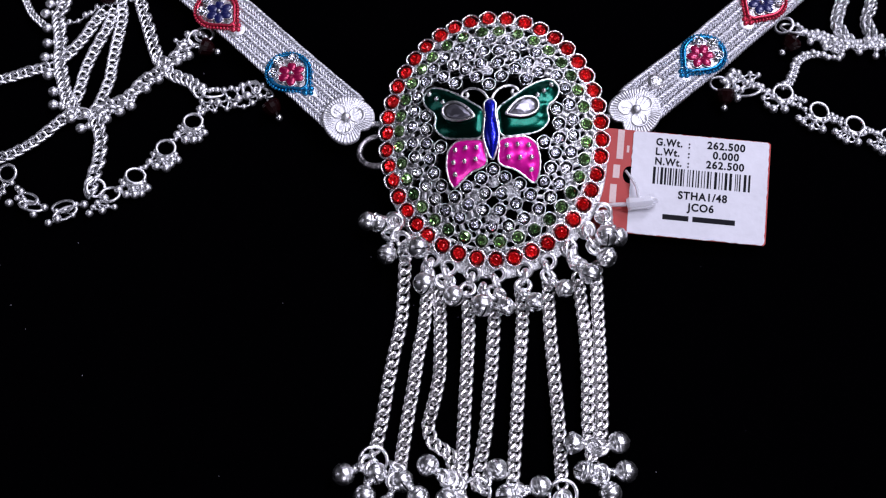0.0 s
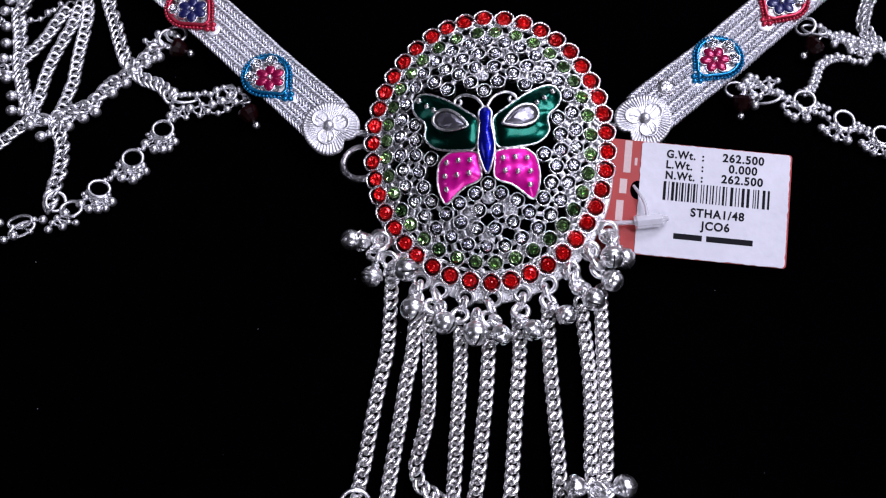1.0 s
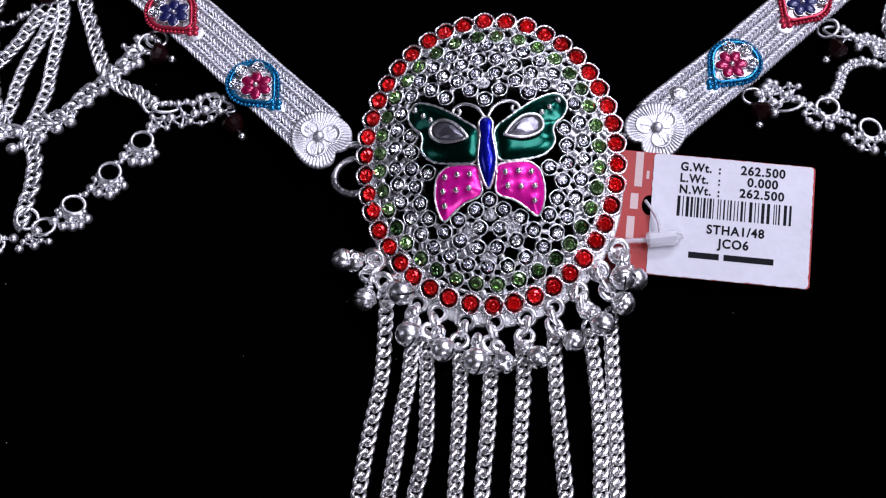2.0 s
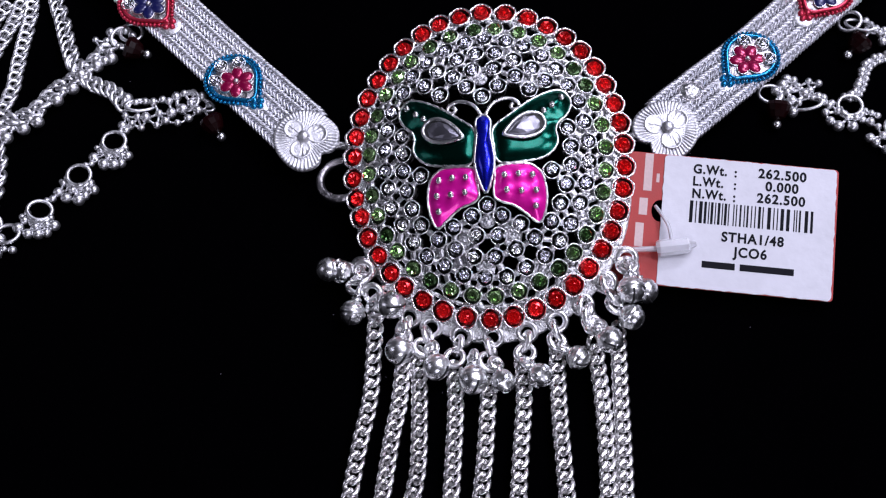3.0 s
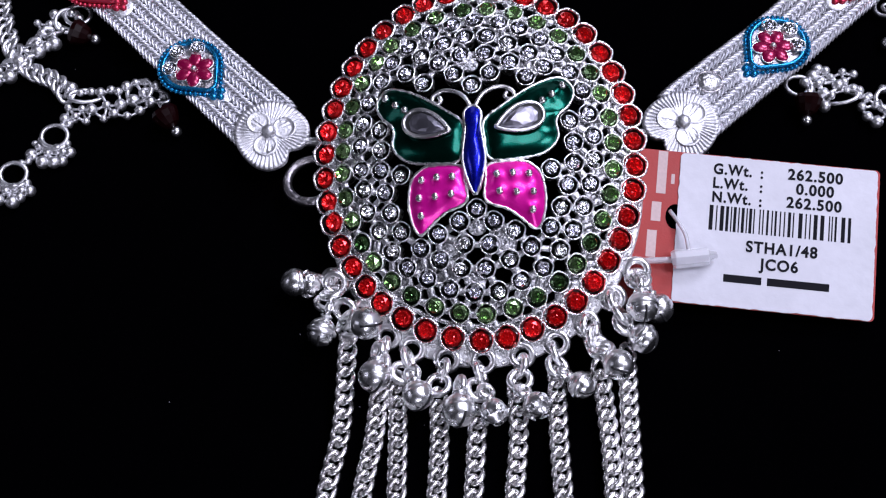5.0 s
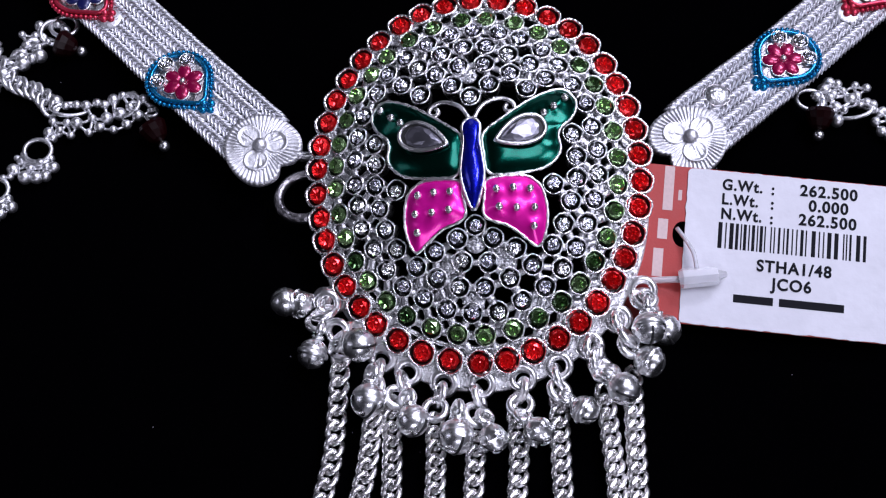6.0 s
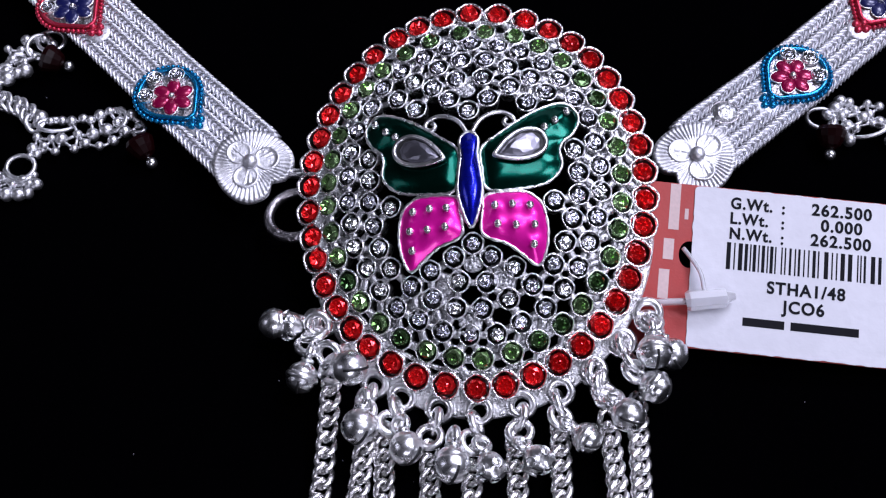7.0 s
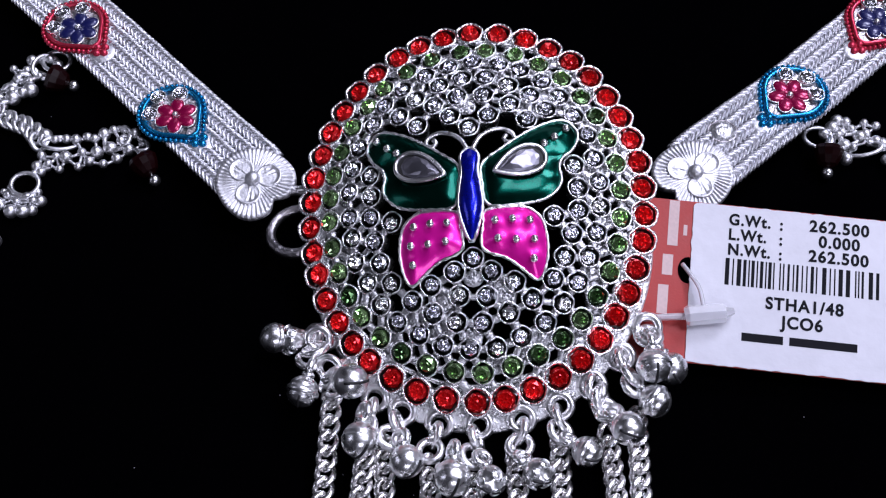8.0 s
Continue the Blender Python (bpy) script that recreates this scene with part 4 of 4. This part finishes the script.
def bead_strand(name, label, group, beads, rings=(), big=(), size=1.0, bowl=None):
    """A strand of soldered beads and oval rings; every bead and ring is a piece of its own."""
    first = Vector((beads + list(big))[0])
    g = thing(name, Matrix.Translation((first.x, first.y, 0)), label, "bead strand", group)
    off = Vector((first.x, first.y, 0))
    for q in beads:
        s = size * (q[3] if len(q) > 3 else 1.0) * rng_net.uniform(0.88, 1.1)
        part("bead", BEAD, g, Matrix.Translation(Vector(q[:3]) - off) @ Matrix.Diagonal((s * rng_net.uniform(0.92, 1.12), s, s, 1)))
    for q in big:
        part("large_bead", BEAD_BIG, g, Matrix.Translation(Vector(q) - off))
    solder, spots = Shape(), [Vector(q[:3]) - off for q in list(beads) + list(big)]
    for i, q in enumerate(spots):
        for r in spots[i + 1:]:
            if 0.5 < (r - q).length < 2.7:
                solder.put(tube([q - Vector((0, 0, 0.2)), (q + r) / 2 - Vector((0, 0, 0.35)), r - Vector((0, 0, 0.2))], [0.36, 0.26, 0.36], 7), Matrix())
    if solder.v:
        tagged(part("solder", mesh("solder", solder, NET_SILVER), g, None, "rough solder joining the beads"), kind="stuff")
    if bowl:
        part("bowl_wire", BOWL, g, frame_of((0, -0.2, 1), (math.cos(bowl[2]), math.sin(bowl[2]), 0), Vector((bowl[0], bowl[1], 1.5)) - off))
    for x, y, a, *long in rings:
        part("oval_ring", OVAL_LONG if long else OVAL, g, frame_of((rng_net.uniform(-0.3, 0.3), rng_net.uniform(-0.3, 0.3), 1), (math.cos(a), math.sin(a), 0), Vector((x, y, 1.6)) - off))
    return g


def spread(pairs, size=1.0, z=1.1):
    """Beads at places on the cloth, every other one a little higher."""
    return [(x, y, z + 0.5 * (i % 2), size * (1.15 if i % 3 == 0 else 0.85)) for i, (x, y) in enumerate(pairs)]


FRINGE = "strand of oval silver rings with bead clusters on black cloth"
SMALL = "small soldered silver beads between the fringe rings"
HANG_LEFT = ((-3.8, -3.3, 1.0), (-1.9, -4.6, 1.1), (0.1, -4.9, 1.1), (1.6, -4.4, 0.95), (3.0, -2.9, 1.1), (-2.7, -1.5, 0.85), (-1.4, -2.3, 0.85), (0.4, -2.4, 0.85), (2.2, -1.5, 0.8), (-0.6, -3.4, 0.7), (1.6, -2.9, 0.7))
HANG_RIGHT = ((-5.0, -1.3, 0.9), (-4.0, -2.8, 0.95), (-2.5, -1.0, 0.85), (-2.6, -4.1, 1.05), (0.0, -4.6, 1.0), (-1.2, -2.7, 0.65), (0.4, -2.6, 0.75), (2.1, -1.9, 0.8), (-4.6, 1.9, 1.0), (-3.3, 0.9, 0.8), (-1.4, -1.6, 0.8), (-5.8, 2.4, 0.8))


def fringe(x, y, turn, hang, ties):
    """One ring of the fringe, its bowl wire and the beads that hang from it, with the tie to the next ring."""
    some = [(x + u + rng_net.uniform(-0.25, 0.25), y + v + rng_net.uniform(-0.25, 0.25), 1.1 + (0.5 if r < 0.8 else 0.0), r) for u, v, r in hang]
    some += [(x + u, y + v, 1.1, r) for u, v, r in ties]
    return bead_strand("fringe_link", FRINGE, "fringe of the side net", some, [(x, y, turn)], bowl=(x - 0.2, y - 2.2, turn))


for x, y in ((-70.6, 10.7), (-76.7, 3.6), (-83.4, -3.6)):
    fringe(x, y, -0.15, HANG_LEFT, ((0.9, 2.3, 0.7), (2.0, 2.6, 0.75), (2.8, 3.5, 0.7)))
    bead_strand("join_beads", SMALL, "fringe of the side net", [(x - 3.4, y - 1.0, 1.1), (x - 2.5, y - 0.2, 1.0)], size=0.62)
for beads, rings in (
    ([(-93.6, -12.8), (-91.8, -10.4), (-87.8, -11.4), (-90.2, -9.3), (-89.4, -11.1), (-92.7, -11.5), (-90.6, -12.2)], [(-89.0, -8.3, 0.3), (-92.5, -6.4, 1.4)]),
    ([(-102.9, -14.9), (-101.2, -12.2), (-99.3, -11.9), (-100.7, -14.2), (-97.4, -13.1), (-96.7, -10.6), (-95.0, -10.4)], [(-99.7, -11.0, 0.1, 1), (-99.1, -12.8, 0.5, 1)]),
    ([(-106.7, -12.5), (-109.2, -8.8), (-111.0, -8.1), (-110.1, -6.7), (-111.3, -5.4), (-106.0, -9.7), (-104.3, -10.8), (-108.7, -10.6)], [(-108.2, -8.6, -0.5, 1), (-107.3, -10.6, -0.2, 1)]),
    ([(-112.8, -9.3), (-114.3, -6.7), (-112.8, -4.0), (-115.8, -7.9), (-116.6, -5.6), (-114.4, -4.9)], [(-114.0, -1.6, -0.5)]),
    ([(-119.4, -2.6), (-121.6, -0.8), (-118.4, -4.4), (-121.0, -4.2), (-117.2, -2.6)], [(-121.0, 1.0, -0.5)]),
):
    bead_strand("fringe_link", FRINGE, "fringe of the side net", spread(beads, 0.92), rings)
# double row of beads up to the hook
strip = spread([(-68.9, 20.5), (-67.0, 19.2), (-65.3, 19.6), (-63.5, 19.1), (-61.9, 19.9), (-60.5, 19.2), (-59.2, 20.4), (-57.6, 20.9), (-55.9, 21.2), (-54.0, 20.0), (-52.6, 18.1)], 0.9, 1.3) + spread([(-69.4, 14.4), (-67.5, 14.6), (-65.7, 13.8), (-64.8, 15.8), (-62.7, 14.2), (-60.9, 14.9), (-60.0, 16.9), (-58.5, 14.3), (-56.6, 15.6), (-54.7, 17.0), (-66.6, 16.3), (-62.3, 16.7), (-57.9, 17.7), (-56.2, 18.8), (-69.0, 16.6)], 0.95)
bead_strand("bead_strip", "double row of silver beads ending in a hook", "bead strips", strip, [(-66.1, 18.6, 0.2, 1), (-56.8, 19.2, 0.3), (-54.0, 18.2, -0.5, 1)])
# beads under the diagonal chain
big = [(x, y, 1.5) for x, y in [(-80.0, 23.1), (-82.8, 20.5), (-86.1, 15.8), (-88.7, 14.3), (-91.8, 12.4)] + [(-75.6, 28.2), (-72.9, 29.8), (-78.6, 26.2)]]
knot = spread([(-76.0, 29.7), (-75.2, 31.9), (-74.2, 34.1), (-73.4, 35.8), (-71.8, 36.2), (-70.4, 36.0), (-69.1, 35.2), (-73.0, 31.4), (-71.8, 32.8), (-73.9, 29.0), (-76.5, 27.8), (-76.3, 34.1)], 0.9, 1.4)
bead_strand("bead_knot", "bunch of silver beads where chains meet", "bead knots", knot)
bead_strand("bead_strip", "twisted silver strand edged with small beads", "bead strips", spread([(-81.8, 22.1), (-84.5, 20.6), (-85.2, 18.3), (-87.5, 16.2), (-89.9, 16.0), (-90.6, 14.1), (-93.5, 13.3), (-86.8, 18.7), (-91.8, 15.7)], 0.7, 1.5), [(-69.3, 35.8, 0.5), (-71.0, 34.6, 0.9)], big)
# beads along the outer chain
left = [(-107.4, 25.5), (-108.7, 30.8), (-108.6, 35.0), (-109.1, 39.6), (-110.0, 44.0), (-109.1, 46.9), (-105.5, 20.7), (-105.1, 16.9)] + [(-108.6, 52.0), (-108.4, 56.0)]
bead_strand("bead_strip", "chain edged with a row of larger silver beads", "bead strips", [(x + 1.7, y, 1.7, 0.8) for x, y in left], (), [(x, y, 1.5) for x, y in left])
bead_strand("bead_strip", "short string of silver beads", "bead strips", spread([(-105.2, 40.5), (-103.6, 41.1), (-101.6, 41.7), (-99.8, 43.0), (-98.7, 44.0), (-97.1, 45.5)], 0.95))
knot = spread([(-102.9, 16.5), (-101.3, 16.1), (-98.9, 15.1), (-97.1, 13.7), (-95.6, 12.4), (-99.5, 13.7), (-96.0, 10.8), (-94.1, 13.3)], 0.95)
bead_strand("bead_knot", "bunch of silver beads where chains meet", "bead knots", knot, [(-98.6, 14.2, 0.0, 1)], [(-100.5, 12.9, 1.5), (-97.7, 10.0, 1.4)])
knot = [(-90.5 + rng_net.gauss(0, 1.8), 48.6 + rng_net.gauss(0, 1.0), rng_net.uniform(1.0, 2.4)) for _ in range(10)]
bead_strand("bead_knot", "bunch of silver beads where chains meet", "bead knots", knot, [(-91.5, 48.0, 0.9)], size=0.85)

# the other side
row = []
for q in spline([(77.9, 30.9), (80.2, 29.7), (82.8, 28.6), (85.5, 27.8), (87.9, 26.1), (90.9, 25.6), (94.0, 25.5), (97.5, 25.6), (101.6, 25.1)], 1.25):
    row += [(q.x + rng_net.uniform(-0.4, 0.4), q.y + 0.9 + rng_net.uniform(-0.4, 0.4), 1.2, 0.8), (q.x + rng_net.uniform(-0.5, 0.5), q.y - 0.9 + rng_net.uniform(-0.5, 0.5), 1.6, 0.75)]
row += [(x, y, 1.2, 1.0) for x, y in [(80.4, 27.2), (83.7, 26.6), (85.8, 24.5), (87.3, 23.1), (91.8, 23.6), (95.6, 22.4), (99.0, 22.6), (83.9, 25.3)]]
bead_strand("bead_strip", "row of small silver beads under the ropes", "bead strips", row, [(74.6, 32.0, 0.6), (76.4, 31.0, -0.6, 1)])
for x, y in [(87.9, 25.7), (96.2, 25.7)]:
    bead_strand("bead_knot", "bunch of silver beads where chains meet", "bead knots", spread([(x + 1.9 * math.cos(k * 0.9) * (1 + k % 2) * 0.6, y + 1.9 * math.sin(k * 0.9) * (1 + k % 2) * 0.6) for k in range(9)], 0.85, 1.6))
string = spline([(86.6, 22.2), (84.6, 22.4), (82.8, 23.2), (81.1, 23.9), (79.0, 23.8), (77.0, 22.9), (75.6, 21.4), (74.8, 19.4), (73.9, 17.4), (72.6, 15.5), (70.9, 15.1)], 1.3)
bead_strand("bead_strip", "curving string of small silver beads", "bead strips", [(q.x, q.y, 1.0 + 0.4 * (i % 2), 0.85) for i, q in enumerate(string)] + [(q.x + 1.0, q.y - 0.8, 1.0, 0.6) for q in string[5:]])
for x, y in ((71.5, 12.7), (79.4, 7.3), (87.1, 3.1), (95.0, -0.2)):
    fringe(x, y, -0.45, HANG_RIGHT, ((2.9, -0.9, 0.65), (3.9, -1.6, 0.7), (5.0, -2.2, 0.75)))
strip = spread([(59.3, 18.0), (60.5, 16.8), (58.6, 15.3), (60.5, 14.3), (64.5, 16.7), (65.7, 15.0), (60.5, 12.0), (66.4, 13.7), (67.7, 13.2), (60.2, 19.1), (66.4, 18.2)], 1.0) + spread([(57.7, 16.5), (59.7, 15.9), (62.2, 17.4), (63.0, 15.4), (64.5, 14.6), (61.6, 13.4), (61.5, 18.7), (64.2, 18.1)], 0.85, 1.7)
bead_strand("bead_strip", "cluster of silver beads ending in a hook", "bead strips", strip, [(56.6, 15.9, -0.4), (60.4, 15.0, 0.2, 1), (63.4, 13.4, 0.0, 1)])


def drop(place, tip):
    """A dark faceted glass rondelle on a pin with a silver ball at its tip."""
    p, t = Vector(place), Vector(tip)
    d = thing("crystal_drop", Matrix.Translation(p), "dark wine-red glass drop with a silver ball tip", "bead drop", "crystal drops")
    m = frame_of(t - p)
    part("glass", mesh("glass", lathe([(0.8, -1.9), (2.0, -1.6), (2.4, -0.9), (2.1, 0.2), (1.5, 1.4), (0.7, 1.9)], 12), WINE, False), d, m)
    part("ball_tip", mesh("ball_tip", ball(0.95, 12, 8, (1, 1, 1)), BELL_SILVER), d, Matrix.Translation(t - p))
    part("pin", mesh("pin", tube([(0, 0, -3.4), (0, 0, (t - p).length)], 0.22, 6), SILVER), d, m)


drop((-68.3, 31.4, 2.2), (-65.8, 30.7, 1.2))
drop((-51.4, 13.4, 2.2), (-49.9, 11.1, 1.2))
drop((75.2, 26.2, 2.2), (73.1, 24.4, 1.2))
drop((57.4, 11.9, 2.2), (57.0, 9.3, 1.2))
drop((-94.2, 48.0, 3.2), (-95.6, 51.0, 1.2))


# ---- the price tag ----
TAG = frame_of(Vector((31.1, -4.0, -1.08)).cross(Vector((3.6, 22.8, 6.2))), (31.1, -4.0, -1.08), (33.4, -1.0, 9.73))
TW, TH = 31.0, 23.9


def rounded(x0, y0, x1, y1, r, z0, z1):
    pts = []
    for cx, cy, a0 in ((x1 - r, y1 - r, 0), (x0 + r, y1 - r, 90), (x0 + r, y0 + r, 180), (x1 - r, y0 + r, 270)):
        pts += [(cx + r * math.cos(math.radians(a0 + 22.5 * k)), cy + r * math.sin(math.radians(a0 + 22.5 * k))) for k in range(5)]
    n = len(pts)
    return Shape().add([(x, y, z0) for x, y in pts] + [(x, y, z1) for x, y in pts],
                       [tuple(range(n - 1, -1, -1)), tuple(range(n, 2 * n))] + [(i, (i + 1) % n, n + (i + 1) % n, n + i) for i in range(n)])


def worn(s):
    """The same slab with its outline cut finer and a little ragged."""
    n = len(s.v) // 2
    flat = [(x, y) for x, y, z in s.v[:n]]
    line = []
    for (x0, y0), (x1, y1) in zip(flat, flat[1:] + flat[:1]):
        k = max(1, int(math.hypot(x1 - x0, y1 - y0) / 0.5))
        line += [(x0 + (x1 - x0) * i / k, y0 + (y1 - y0) * i / k) for i in range(k)]
    line = [(x + 0.16 * noise.noise((x * 0.9, y * 0.9, 1.0)) + 0.10 * noise.noise((x * 0.25, y * 0.25, 4.0)), y + 0.16 * noise.noise((x * 0.9, y * 0.9, 7.0))) for x, y in line]
    z0, z1, m = s.v[0][2], s.v[n][2], len(line)
    return Shape().add([(x, y, z0) for x, y in line] + [(x, y, z1) for x, y in line],
                       [tuple(range(m - 1, -1, -1)), tuple(range(m, 2 * m))] + [(i, (i + 1) % m, m + (i + 1) % m, m + i) for i in range(m)])


def text(body, size, x, y, parent, squeeze=1.0):
    data = bpy.data.curves.new("print", "FONT")
    data.body, data.size, data.extrude, data.offset, data.space_character = body, size * 0.001, 0.000015, 0.000075, 1.14
    ob = new("print", data)
    bpy.context.view_layer.update()
    me = bpy.data.meshes.new_from_object(ob.evaluated_get(bpy.context.evaluated_depsgraph_get()))
    bpy.data.objects.remove(ob)
    me.materials.clear()
    me.materials.append(INK)
    t = new("lettering", me)
    t.parent = parent
    t.matrix_basis = mm(Matrix.Translation((x, y, 0.30))) @ Matrix.Diagonal((squeeze * 0.915, 1, 1, 1))
    return t


def price_tag():
    g = thing("price_tag", TAG, "white printed price label on a red card, tied to the pendant", "tag")
    part("card", mesh("card", rounded(-9.5, -TH - 0.06, TW + 0.35, 0.12, 0.7, -0.25, 0.05), RED_PAPER, False), g, None, "red card backing")
    lab = part("label", mesh("label", worn(rounded(0.0, -TH, TW, 0.0, 0.7, 0.06, 0.25)), PAPER, False), g, None, "white paper label with black print")
    for k, (left, value) in enumerate((("G.Wt.", "262.500"), ("L.Wt.", "0.000"), ("N.Wt.", "262.500"))):
        y = -2.98 - 2.27 * k
        text(left, 2.35, 5.2, y + 0.1, lab, 1.0)
        text(":", 2.35, 12.6, y, lab)
        text(value, 2.4, 16.9 + (1.4 if k == 1 else 0.0), y + 0.3, lab, 1.08)
    text("STHA1/48", 2.45, 11.0, -14.9, lab, 1.05)
    text("JCO6", 2.45, 13.4, -17.5, lab, 1.05)
    # the shop's line, kept as plain bars
    for x0, x1 in ((7.8, 13.7), (14.6, 24.2)):
        part("bar", mesh("bar", box(x0, -20.0, 0.26, x1, -18.8, 0.29), INK, False), lab)
    # bar code
    rng = random.Random(48)
    x = 5.0
    while x < 26.8:
        w = rng.choice((0.2, 0.2, 0.32, 0.45, 0.6))
        part("code_bar", mesh("code_bar", box(x, -12.0, 0.26, x + w, -8.0, 0.285), INK, False), lab)
        x += w + rng.choice((0.24, 0.3, 0.45, 0.7))
    # pale printing on the red margin, kept as plain bars
    for x, y0, y1 in ((-2.8, -6.9, 0.0), (-3.3, -11.4, -8.3), (-3.7, -17.2, -12.9)):
        part("bar", mesh("bar", box(x - 0.75, y0, 0.07, x + 0.75, y1, 0.09), WHITE_INK, False), g)
    part("bar", mesh("bar", box(-1.3, -5.2, 0.07, -0.75, -3.6, 0.09), WHITE_INK, False), g)
    hole = Shape().add([(-0.3 + 1.5 * math.cos(k * math.pi / 10), -10.4 + 2.0 * math.sin(k * math.pi / 10), 0.055) for k in range(20)], [tuple(range(20))])
    part("punched_hole", mesh("punched_hole", hole, VELVET, False), g, None, "dark oval tie hole")
    return g


price_tag()

tie = thing("tag_fastener", TAG, "milky plastic fastener looped through the tag hole", "fastener")
part("barrel", mesh("barrel", tube([(-0.5, -17.6, 1.5), (-0.1, -17.5, 1.6), (4.9, -16.5, 1.6), (5.1, -16.4, 1.6), (6.3, -16.1, 1.6)], [1.25, 1.5, 1.4, 0.95, 0.5], 8), PLASTIC, False), tie)
part("filament", mesh("filament", tube(spline([(-1.2, -9.6, 0.3), (0.2, -11.6, 1.2), (1.3, -13.6, 1.9), (2.0, -16.3, 1.8)], 0.4), 0.34, 8), PLASTIC), tie)
part("filament", mesh("tail", tube(spline([(-0.5, -17.6, 1.5), (-3.5, -18.0, 1.3), (-6.5, -18.4, 0.9)], 0.5), 0.52, 8), PLASTIC), tie)


# ---- lint on the cloth ----
s, lint = Shape(), random.Random(9)
for x, y in [(-47.8, -36.6)] + [(lint.uniform(-115, 115), lint.uniform(-90, 40)) for _ in range(30)]:
    r = lint.uniform(0.05, 0.12)
    s.put(ball(r, 5, 3, (lint.uniform(1, 2.5), 1, 0.6)), frame_of((0, 0, 1), (lint.uniform(-1, 1), lint.uniform(-1, 1), 0), (x, y, r * 0.4)))
ob = tagged(new("lint", mesh("lint", s, DUST)), "tiny pale specks of lint on the black cloth", "lint", kind="stuff")
